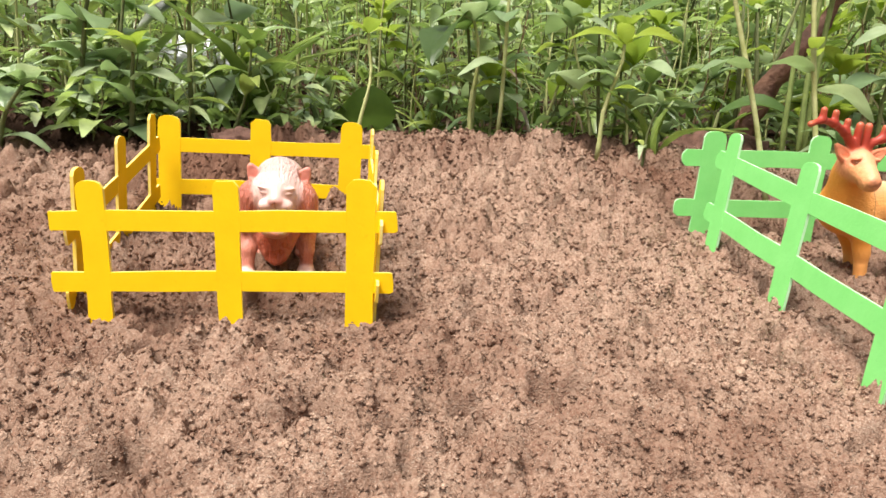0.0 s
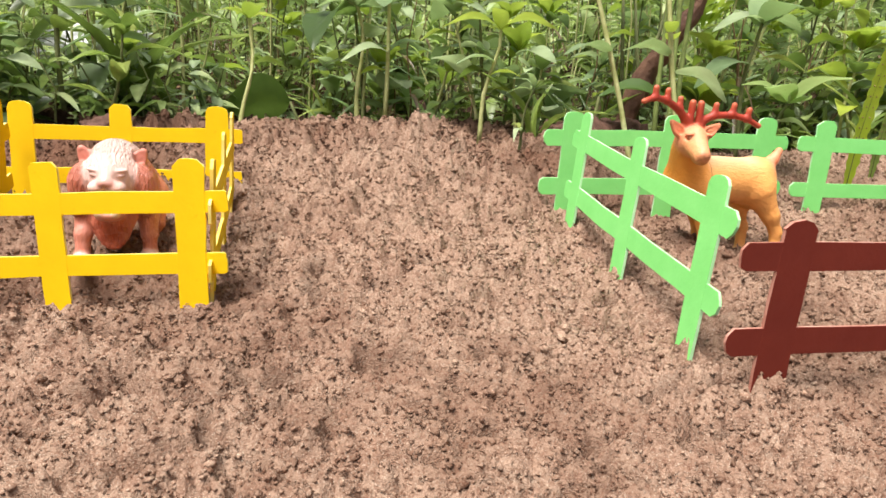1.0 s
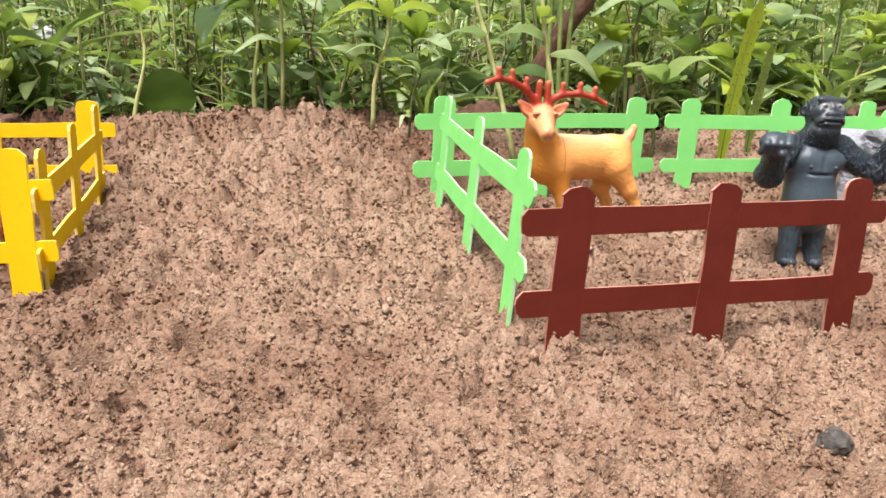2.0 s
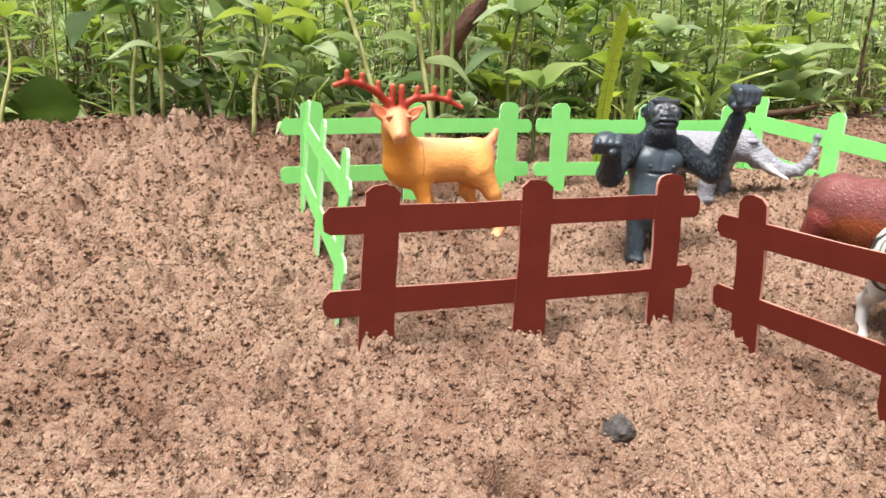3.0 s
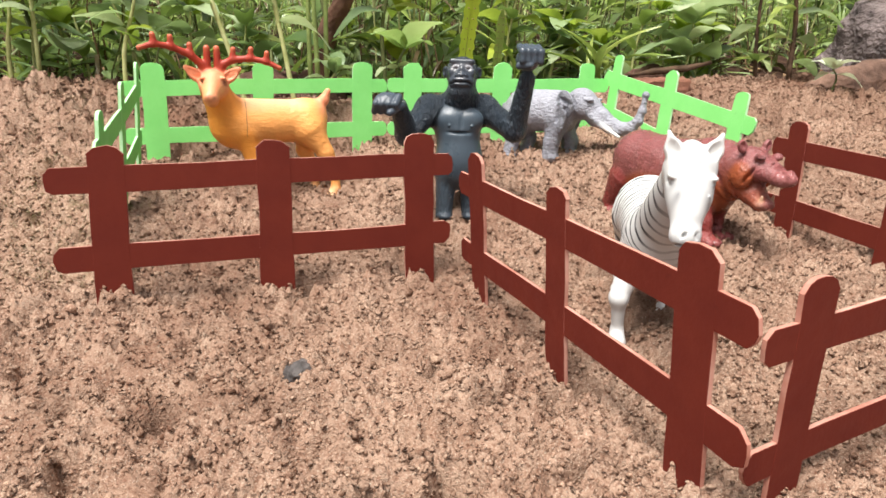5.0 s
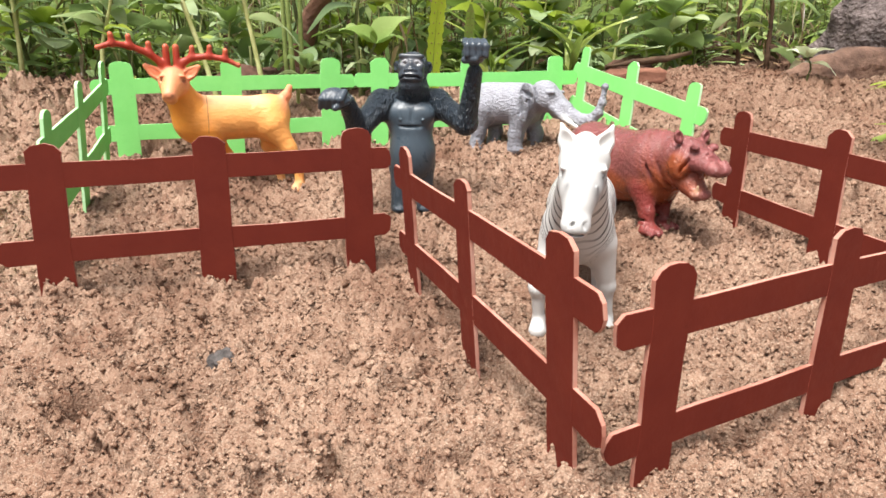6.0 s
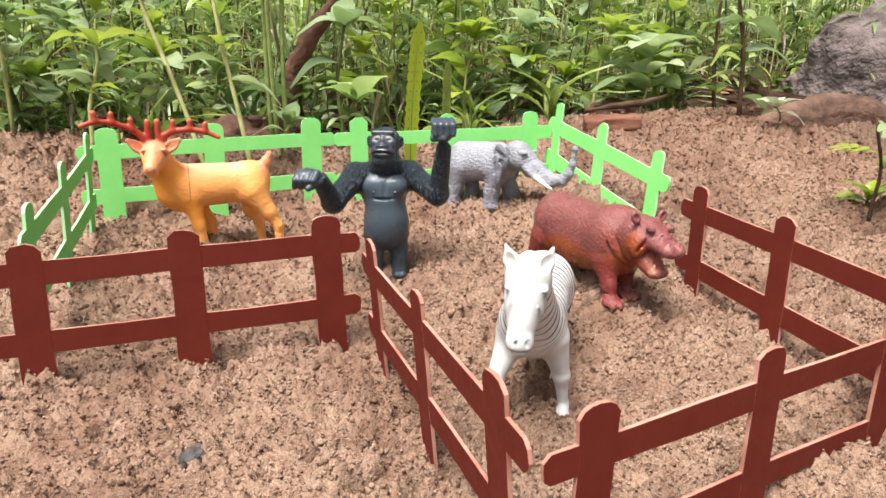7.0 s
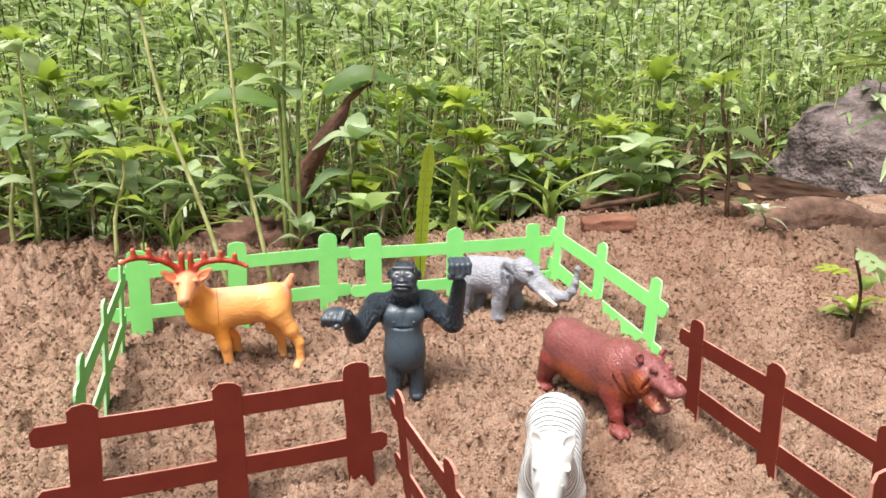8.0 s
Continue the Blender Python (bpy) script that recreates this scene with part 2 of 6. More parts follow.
def crumble(x, y):
    """Crumbs, clods and pits of moist sand that was heaped by hand."""
    wx, wy = x + 0.005 * grad_noise(x * 60, y * 60, 3), y + 0.005 * grad_noise(x * 60, y * 60, 4)
    lumps = 0.009 * grad_noise(x * 11, y * 11, 1) + 0.007 * grad_noise(x * 30, y * 34, 2)
    heaped = np.clip((y - 0.42) / 0.25, 0.12, 1) * np.clip((0.42 - x) / 0.2, 0.25, 1)
    clods = np.abs(grad_noise(wx * 38, wy * 44, 14)) ** 0.65 * 0.019 * heaped + np.abs(grad_noise(wx * 72, wy * 78, 18)) * 0.008 * heaped - 0.0065 * heaped
    big = np.abs(grad_noise(wx * 58, wy * 72, 5)) ** 0.6 * 0.0115
    mid = np.abs(grad_noise(wx * 130, wy * 150, 6)) ** 0.7 * 0.0095
    loose = np.clip(0.85 + 0.9 * grad_noise(x * 9, y * 9, 8), 0.5, 1.3)
    pits = -0.030 * np.clip(grad_noise(wx * 27, wy * 66, 9) - 0.21, 0, 1) / 0.3
    pits = pits - 0.032 * np.exp(-((x + 0.085) / 0.026) ** 2 - ((y - 0.335) / 0.016) ** 2)
    pits = pits - 0.009 * np.clip(grad_noise(wx * 70, wy * 140, 19) - 0.14, 0, 1) / 0.3
    edge = grad_noise(wx * 26, wy * 44, 31)
    steps = 0.0042 * np.clip((edge - 0.02) / 0.05, 0, 1) - 0.002
    grains = 0.0080 * np.abs(grad_noise(wx * 230, wy * 270, 32)) + 0.0034 * np.abs(grad_noise(x * 480, y * 540, 33)) - 0.0022
    return lumps * 0.8 + clods + (big + mid - 0.0068) * loose + pits + steps + grains + 0.0028


def crest_rough(x, y):
    """Clods on the crest of the heap."""
    band = np.exp(-((y - 0.79) / 0.09) ** 2) * np.clip((0.42 - np.abs(x - 0.12)) / 0.2, 0, 1)
    wx, wy = x + 0.008 * grad_noise(x * 35, y * 35, 16), y + 0.008 * grad_noise(x * 35, y * 35, 17)
    return band * (0.030 * grad_noise(x * 11, y * 14, 11) + 0.036 * np.abs(grad_noise(wx * 24, wy * 26, 12)) ** 0.8 + 0.015 * np.abs(grad_noise(wx * 50, wy * 54, 13)) ** 0.7 - 0.010)


def spread(start, stop, fine, far):
    """Coordinates that are close together from start to stop, and widen to far on both sides."""
    inner = np.arange(start, stop, fine)
    steps = fine * 1.2 ** np.arange(1, 90)
    out = np.cumsum(steps)
    out = out[out < far]
    return np.concatenate([(start - out)[::-1], inner, inner[-1] + out])


def grid_mesh(name, px, py, pz):
    ny, nx = px.shape
    mesh = bpy.data.meshes.new(name)
    idx = np.arange(nx * ny).reshape(ny, nx)
    quads = np.stack([idx[:-1, :-1], idx[:-1, 1:], idx[1:, 1:], idx[1:, :-1]], -1).reshape(-1, 4)
    fill_mesh(mesh, np.stack([px, py, pz], -1).reshape(-1, 3), quads)
    return mesh


def fill_mesh(mesh, verts, quads, smooth=True):
    verts, quads = np.asarray(verts, np.float32), np.asarray(quads, np.int32)
    n, side = quads.shape
    mesh.vertices.add(len(verts))
    mesh.vertices.foreach_set("co", verts.ravel())
    mesh.loops.add(n * side)
    mesh.loops.foreach_set("vertex_index", quads.ravel())
    mesh.polygons.add(n)
    mesh.polygons.foreach_set("loop_start", np.arange(0, n * side, side, dtype=np.int32))
    mesh.polygons.foreach_set("use_smooth", np.full(n, smooth))
    mesh.update(calc_edges=True)
    return mesh


def put_attribute(mesh, name, values, kind="FLOAT"):
    a = mesh.attributes.new(name, kind, "POINT")
    a.data.foreach_set("color" if kind == "FLOAT_COLOR" else "value", np.asarray(values, np.float32).ravel())


def soil_attributes(mesh, px, py, tone):
    """Where the soil is dark mud, where the sand is damp, where it is darkened further, and each crumb's own tone."""
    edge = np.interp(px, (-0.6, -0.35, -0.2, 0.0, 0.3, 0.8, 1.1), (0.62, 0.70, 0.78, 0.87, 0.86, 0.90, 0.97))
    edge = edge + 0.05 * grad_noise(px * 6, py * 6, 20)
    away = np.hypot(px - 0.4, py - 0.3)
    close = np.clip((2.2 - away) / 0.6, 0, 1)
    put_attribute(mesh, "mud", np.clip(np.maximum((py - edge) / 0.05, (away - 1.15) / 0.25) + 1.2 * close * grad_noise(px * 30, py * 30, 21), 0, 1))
    # Moist heap, darkened further: part of its lighting contrast is in the colour.
    heap_dark = np.clip((py - 0.44) / 0.3, 0, 1) * np.clip((0.40 - px) / 0.2, 0, 1) * close
    # Damp patches from noise; darker again to the right of x = 0.72.
    put_attribute(mesh, "damp", np.clip(close * 0.8 * grad_noise(px * 3.1 + 5, py * 3.1, 22) + 0.6 * grad_noise(px * 9, py * 9, 23) + 0.5 * grad_noise(px * 32, py * 32, 24) + 0.03 + 0.26 * heap_dark + 0.20 * np.clip((px - 0.72) / 0.2, 0, 1), 0, 0.8))
    put_attribute(mesh, "tone", np.zeros(px.shape) + tone)


def build_ground():
    xs, ys = spread(-0.50, 1.24, 0.0018, 60.0), spread(0.16, 0.92, 0.0029, 60.0)
    ys = np.sort(np.concatenate([ys, ys[(ys > 0.15) & (ys < 0.52)] + 0.00145]))
    px, py = np.meshgrid(xs, ys)
    near = np.clip((px + 0.75) / 0.1, 0, 1) * np.clip((1.5 - px) / 0.1, 0, 1) * np.clip((1.15 - py) / 0.2, 0, 1) * np.clip((py + 0.1) / 0.1, 0, 1)
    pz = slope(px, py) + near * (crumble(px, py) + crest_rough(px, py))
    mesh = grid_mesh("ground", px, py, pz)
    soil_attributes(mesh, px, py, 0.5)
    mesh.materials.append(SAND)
    return tagged(new("ground", mesh), "crumbly reddish-brown sandy soil heaped into a slope", "soil", kind="structure")


build_ground()

# ---- small builders ----


def part(name, bm, material, parent, label=""):
    mesh = bpy.data.meshes.new(name)
    bm.to_mesh(mesh)
    bm.free()
    for m in material if isinstance(material, tuple) else (material,):
        mesh.materials.append(m)
    ob = new(name, mesh)
    ob.parent = parent
    if label:
        ob["label"] = label
    return ob


def thing(name, m, label, category, group="", kind=""):
    ob = new(name)
    ob.empty_display_size = 0.02
    ob.matrix_world = m
    return tagged(ob, label, category, group, kind)


def sheet(points, thick, offset=0.0):
    """A flat piece cut from foam board: outline in x and z, thickness along y; the cut edge takes the second material."""
    bm = bmesh.new()
    front = [bm.verts.new((x, offset - thick / 2, z)) for x, z in points]
    back = [bm.verts.new((x, offset + thick / 2, z)) for x, z in points]
    bm.faces.new(front)
    bm.faces.new(back[::-1])
    n = len(points)
    for i in range(n):
        f = bm.faces.new((front[i], back[i], back[(i + 1) % n], front[(i + 1) % n]))
        f.material_index = 1
    bmesh.ops.recalc_face_normals(bm, faces=bm.faces)
    rim = [e for e in bm.edges if abs(e.verts[0].co.y - e.verts[1].co.y) < 1e-6]
    bmesh.ops.bevel(bm, geom=rim, offset=0.00015, segments=1, affect="EDGES")
    return bm


def strip(p, q, half, rnd, cap_start, cap_end, taper=0.0, bend=0.0):
    """The outline of a hand-cut strip from p to q: wavy sides, ends of a given kind (flat, blunt, chamfer or round)."""
    a, b = Vector(p), Vector(q)
    way = (b - a).normalized()
    side = Vector((-way.y, way.x))
    length = (b - a).length
    right, left = [], []
    for i in range(7):
        t = i / 6
        mid = a.lerp(b, t) + side * bend * math.sin(math.pi * t)
        h = half * (1 + taper * (t - 0.5))
        right.append(mid - side * (h + rnd.uniform(-0.0005, 0.0005)))
        left.append(mid + side * (h + rnd.uniform(-0.0005, 0.0005)))

    def cap(centre, out, across, kind):
        if kind == "flat":
            return []
        if kind == "chamfer":
            cut = [(0.98, 0.10), (0.60 + rnd.uniform(-0.12, 0.12), 0.52), (rnd.uniform(-0.15, 0.15), 0.60), (-0.60 + rnd.uniform(-0.12, 0.12), 0.52), (-0.98, 0.10)]
            return [centre + across * half * u + out * half * v * rnd.uniform(0.85, 1.1) for u, v in cut]
        if kind == "blunt":
            cut = [(0.98, 0.16), (0.86, 0.30 + rnd.uniform(-0.06, 0.06)), (0.0, 0.34), (-0.86, 0.30 + rnd.uniform(-0.06, 0.06)), (-0.98, 0.16)]
            return [centre + across * half * u + out * half * v for u, v in cut]
        turns = [math.pi * k / 6 for k in range(1, 6)]
        return [centre + across * half * math.cos(a) * 0.97 + out * 0.6 * half * math.sin(a) ** 0.7 for a in turns]

    pts = right + cap(right[-1].lerp(left[-1], 0.5), way, -side, cap_end) + left[::-1] + cap(right[0].lerp(left[0], 0.5), -way, side, cap_start)
    return [(v.x, v.y) for v in pts]


def fence(label, group, mats, first, last, base, top, post_half, rails, rail_half, over, lean=0.0, seed=0, tilts=(0, 0, 0), thick=0.0022, heights=(0, 0, 0)):
    """One foam-board panel of three posts and two rails. first, last: the outer posts' places; base, top: ground and top
    heights at both; rails: heights below the posts' tops."""
    rnd = random.Random(seed)
    a, b = Vector((*first, base[0])), Vector((*last, base[1]))
    run = Vector((b.x - a.x, b.y - a.y))
    length = run.length
    m = pose(a.x, a.y, a.z, 0, 0, math.degrees(math.atan2(run.y, run.x))) @ pose(0, 0, 0, lean, 0, 0)
    panel = thing("fence_panel", m, label, "toy fence", group)
    rise_base, rise_top = b.z - a.z, top[1] - top[0]
    height = top[0] - base[0]
    for i in range(3):
        s = length * i / 2
        low, high = rise_base * i / 2 - 0.022, height + rise_top * i / 2 + heights[i]
        slip = math.tan(radians(tilts[i])) * (high - low)
        out = strip((s - slip, low), (s, high - post_half * 0.5), post_half * rnd.uniform(0.94, 1.06), rnd, "flat", "chamfer" if rnd.random() < 0.45 else "round", rnd.uniform(-0.1, 0.12), rnd.uniform(-0.0006, 0.0006))
        part("post", sheet(out, thick, rnd.uniform(-0.0001, 0.0001)), mats, panel)
    ends = "blunt" if mats[0] is YELLOW else "chamfer"
    for d0, d1 in rails:
        p, q = (-over[0], height - d0 - rise_top / length * over[0]), (length + over[1], height + rise_top - d1)
        out = strip(p, q, rail_half * rnd.uniform(0.95, 1.05), rnd, ends, ends, rnd.uniform(-0.1, 0.1), rnd.uniform(-0.0012, 0.0012))
        part("rail", sheet(out, thick - 0.0003), mats, panel)
    return panel


# ---- figures: smooth unions of balls and limbs, meshed on a grid ----


class Figure:
    def __init__(self, cell=0.9):
        self.cell, self.parts = cell, []

    def ball(self, c, r, paint, turn=(0, 0, 0), k=4.0, fur=1.0, along=0.0, cut=False):
        r = (r, r, r) if isinstance(r, (int, float)) else r
        rot = np.array(Euler([radians(v) for v in turn]).to_matrix())
        self.parts.append(("ball", np.array(c, float), np.array(r, float), rot, paint, k, fur, along, cut))

    def limb(self, a, b, ra, rb, paint, k=4.0, fur=1.0, along=(0.0, 0.0)):
        self.parts.append(("limb", np.array(a, float), np.array(b, float), (ra, rb), paint, k, fur, along, False))

    def twins(self, kind, *args, **more):
        """The same on both sides of y = 0."""
        flip = np.array((1, -1, 1))
        for s in (1, -1):
            if kind == "ball":
                c, r, paint = args
                turn = more.get("turn", (0, 0, 0))
                rest = {k: v for k, v in more.items() if k != "turn"}
                self.ball(np.array(c) * (flip if s < 0 else 1), r, paint, (turn[0] * s, turn[1], turn[2] * s), **rest)
            else:
                a, b, ra, rb, paint = args
                f = flip if s < 0 else np.array((1, 1, 1))
                self.limb(np.array(a) * f, np.array(b) * f, ra, rb, paint, **more)

    def twins_at(self, o, kind, c, r, paint, **more):
        """The same on both sides of the plane x = o.x."""
        for s in (1, -1):
            self.ball((o[0] + s * c[0], o[1] + c[1], o[2] + c[2]), r, paint, **more)

    def twist(self, first, degrees, lift=0.0):
        """Turns the parts from number first on about the upright axis, and lifts them."""
        rot = np.array(Euler((0, 0, radians(degrees))).to_matrix())
        up = np.array((0, 0, lift))
        for i in range(first, len(self.parts)):
            p = self.parts[i]
            if p[0] == "ball":
                self.parts[i] = (p[0], rot @ p[1] + up, p[2], rot @ p[3], *p[4:])
            else:
                self.parts[i] = (p[0], rot @ p[1] + up, rot @ p[2] + up, *p[3:])

    def shrink(self, first, o, k):
        """Scales the parts from number first on about the point o."""
        o = np.array(o, float)
        for i in range(first, len(self.parts)):
            p = self.parts[i]
            if p[0] == "ball":
                self.parts[i] = (p[0], o + k * (p[1] - o), k * p[2], *p[3:])
            else:
                self.parts[i] = (p[0], o + k * (p[1] - o), o + k * (p[2] - o), (k * p[3][0], k * p[3][1]), *p[4:])

    @staticmethod
    def gap(p, q):
        """Distance of the points q to the primitive p, and how far along it they lie."""
        if p[0] == "ball":
            local = (q - p[1]) @ p[3]
            k0 = np.linalg.norm(local / p[2], axis=-1)
            k1 = np.linalg.norm(local / (p[2] ** 2), axis=-1)
            return np.where(k1 < 1e-9, -p[2].min(), k0 * (k0 - 1) / np.maximum(k1, 1e-9)), None
        ab = p[2] - p[1]
        t = np.clip((q - p[1]) @ ab / max(ab @ ab, 1e-9), 0, 1)
        return np.linalg.norm(q - p[1] - t[..., None] * ab, axis=-1) - (p[3][0] + (p[3][1] - p[3][0]) * t), t

    def reach(self, p):
        if p[0] == "ball":
            m = p[2].max()
            return p[1] - m, p[1] + m
        m = max(p[3])
        return np.minimum(p[1], p[2]) - m, np.maximum(p[1], p[2]) + m

    def build(self, name, material, m, scale=1.0, grain=0.0):
        cell = self.cell
        lo = np.min([self.reach(p)[0] for p in self.parts], 0) - 4 * cell
        hi = np.max([self.reach(p)[1] for p in self.parts], 0) + 4 * cell
        n = np.ceil((hi - lo) / cell).astype(int) + 1
        axes = [lo[i] + cell * np.arange(n[i]) for i in range(3)]
        field = np.full(n, 30.0, np.float32)
        for p in self.parts:
            pad = p[5] + 3 * cell + 2
            a, b = self.reach(p)
            s = [slice(max(0, int((a[i] - pad - lo[i]) / cell)), min(n[i], int((b[i] + pad - lo[i]) / cell) + 2)) for i in range(3)]
            q = np.stack(np.meshgrid(axes[0][s[0]], axes[1][s[1]], axes[2][s[2]], indexing="ij"), -1)
            d = self.gap(p, q)[0]
            old, k = field[s[0], s[1], s[2]], p[5]
            if p[8] == "ring":
                near = np.clip(1 - np.abs(d) / 1.2, 0, 1) * np.clip(1 - np.abs(old) / 3.0, 0, 1)
                field[s[0], s[1], s[2]] = old + 0.55 * near
            elif p[8]:
                h = np.maximum(k - np.abs(old + d), 0) / k
                field[s[0], s[1], s[2]] = np.maximum(old, -d) + h * h * k / 4
            else:
                h = np.maximum(k - np.abs(old - d), 0) / k
                field[s[0], s[1], s[2]] = np.minimum(old, d) - h * h * k / 4
        verts, quads = nets(field)
        verts = lo + verts * cell
        if grain:
            verts = verts + grain * np.stack([grad_noise(verts[:, 1] * 0.35 + verts[:, 2] * 0.2, verts[:, 2] * 0.35 + verts[:, 0] * 0.2, 30 + i) for i in range(3)], -1)
        solid = [p for p in self.parts if not p[8]]
        dist = np.stack([self.gap(p, verts)[0] for p in solid], 1)
        w = np.exp(-(dist - dist.min(1, keepdims=True)) / 0.9)
        w /= w.sum(1, keepdims=True)
        paint = w @ np.array([p[4] for p in solid])
        fur = w @ np.array([p[6] for p in solid])
        runs = []
        for p in solid:
            t = self.gap(p, verts)[1]
            runs.append(np.full(len(verts), p[7]) if t is None else p[7][0] + (p[7][1] - p[7][0]) * t)
        along = (w * np.stack(runs, 1)).sum(1)
        mesh = fill_mesh(bpy.data.meshes.new(name), verts * 0.001 * scale, quads)
        put_attribute(mesh, "paint", np.c_[paint, np.ones(len(paint))], "FLOAT_COLOR")
        put_attribute(mesh, "fur", fur)
        put_attribute(mesh, "along", along)
        mesh.materials.append(material)
        ob = new(name, mesh)
        ob.matrix_world = m
        return ob


def nets(f):
    """Surface nets: vertices in cells that the zero level crosses, quads across its edges."""
    n = np.array(f.shape)
    inside = f < 0
    total, count = np.zeros((*(n - 1), 3), np.float32), np.zeros(n - 1, np.float32)
    for ax in range(3):
        o = [(1, 2), (0, 2), (0, 1)][ax]
        for i in (0, 1):
            for j in (0, 1):
                s0, s1 = [slice(0, -1)] * 3, [slice(0, -1)] * 3
                s1[ax] = slice(1, None)
                for s in (s0, s1):
                    s[o[0]] = slice(1, None) if i else slice(0, -1)
                    s[o[1]] = slice(1, None) if j else slice(0, -1)
                a, b = f[tuple(s0)], f[tuple(s1)]
                cross = (a < 0) != (b < 0)
                t = np.where(cross, a / np.where(cross, a - b, 1), 0)
                total[..., ax] += t
                total[..., o[0]] += cross * i
                total[..., o[1]] += cross * j
                count += cross
    used = count > 0
    ids = np.full(n - 1, -1, np.int64)
    ids[used] = np.arange(used.sum())
    where = np.argwhere(used)
    verts = where + total[used] / count[used][:, None]
    quads = []
    for ax in range(3):
        o = [(1, 2), (2, 0), (0, 1)][ax]
        s0, s1 = [slice(1, -1)] * 3, [slice(1, -1)] * 3
        s0[ax], s1[ax] = slice(0, -1), slice(1, None)
        a, b = inside[tuple(s0)], inside[tuple(s1)]
        at = np.argwhere(a != b)
        at[:, o[0]] += 1
        at[:, o[1]] += 1
        flip = a[a != b]
        du, dv = np.zeros(3, int), np.zeros(3, int)
        du[o[0]], dv[o[1]] = 1, 1
        q = np.stack([ids[tuple((at - du - dv).T)], ids[tuple((at - dv).T)], ids[tuple(at.T)], ids[tuple((at - du).T)]], 1)
        q[~flip] = q[~flip][:, ::-1]
        quads.append(q)
    return verts, np.concatenate(quads)


# ---- fences ----
Y = ("bright yellow foam-board fence panel with three posts stuck in the soil", "yellow pen", (YELLOW, YELLOW_EDGE))
G = ("light green foam-board fence panel with three posts stuck in the soil", "green pen", (GREEN, GREEN_EDGE))
B = ("dark red-brown foam-board fence panel with three posts stuck in the soil", "brown pen", (BROWN, BROWN_EDGE))
fence(*Y, (-0.137, 0.466), (0.019, 0.476), (-0.008, 0.005), (0.076, 0.0895), 0.0080, ((0.023, 0.023), (0.060, 0.060)), 0.0060, (0.022, 0.020), 0, 1, (-3, -3, -2))
fence(*Y, (-0.191, 0.674), (-0.030, 0.691), (0.028, 0.042), (0.107, 0.1145), 0.0095, ((0.024, 0.024), (0.062, 0.062)), 0.0065, (0.016, 0.020), 0, 2, (0, 0, 0))
fence(*Y, (-0.162, 0.494), (-0.191, 0.643), (-0.012, 0.020), (0.079, 0.109), 0.0085, ((0.036, 0.026), (0.076, 0.068)), 0.0065, (0.018, 0.018), 0, 3)
fence(*Y, (0.0285, 0.490), (-0.0036, 0.643), (0.005, 0.035), (0.0885, 0.112), 0.0085, ((0.026, 0.026), (0.062, 0.062)), 0.0065, (0.018, 0.018), 0, 4)
fence(*G, (0.285, 0.636), (0.314, 0.448), (0.038, 0.004), (0.1345, 0.1045), 0.0085, ((0.024, 0.024), (0.068, 0.068)), 0.0075, (0.018, 0.018), -3, 5)
fence(*G, (0.291, 0.684), (0.488, 0.717), (0.041, 0.052), (0.1345, 0.1435), 0.0100, ((0.022, 0.022), (0.066, 0.066)), 0.0075, (0.024, 0.022), 0, 6)
fence(*G, (0.539, 0.704), (0.732, 0.711), (0.055, 0.085), (0.1455, 0.1525), 0.0095, ((0.022, 0.022), (0.066, 0.064)), 0.0070, (0.022, 0.022), 0, 7)
fence(*G, (0.757, 0.700), (0.784, 0.514), (0.085, 0.060), (0.1625, 0.1295), 0.0085, ((0.026, 0.026), (0.062, 0.068)), 0.0075, (0.018, 0.016), -5, 8)
fence(*B, (0.335, 0.397), (0.507, 0.423), (0.000, 0.004), (0.0895, 0.0975), 0.0095, ((0.017, 0.018), (0.060, 0.062)), 0.0068, (0.026, 0.019), 0, 9, (1, 0, -2))
fence(*B, (0.542, 0.385), (0.578, 0.215), (0.003, -0.016), (0.0905, 0.0825), 0.0090, ((0.020, 0.020), (0.062, 0.062)), 0.0070, (0.020, 0.022), 5, 10)
fence(*B, (0.607, 0.201), (0.783, 0.257), (-0.010, 0.006), (0.0745, 0.0825), 0.0085, ((0.020, 0.020), (0.063, 0.063)), 0.0062, (0.020, 0.018), 0, 11)
fence(*B, (0.786, 0.441), (0.798, 0.267), (0.030, 0.012), (0.1105, 0.1005), 0.0085, ((0.020, 0.020), (0.062, 0.062)), 0.0068, (0.020, 0.018), 0, 12)


# ---- toy animals ----
def stand(x, y, z, degrees, size=1.0):
    return pose(x, y, z, 0, 0, degrees) @ Matrix.Scale(size, 4)


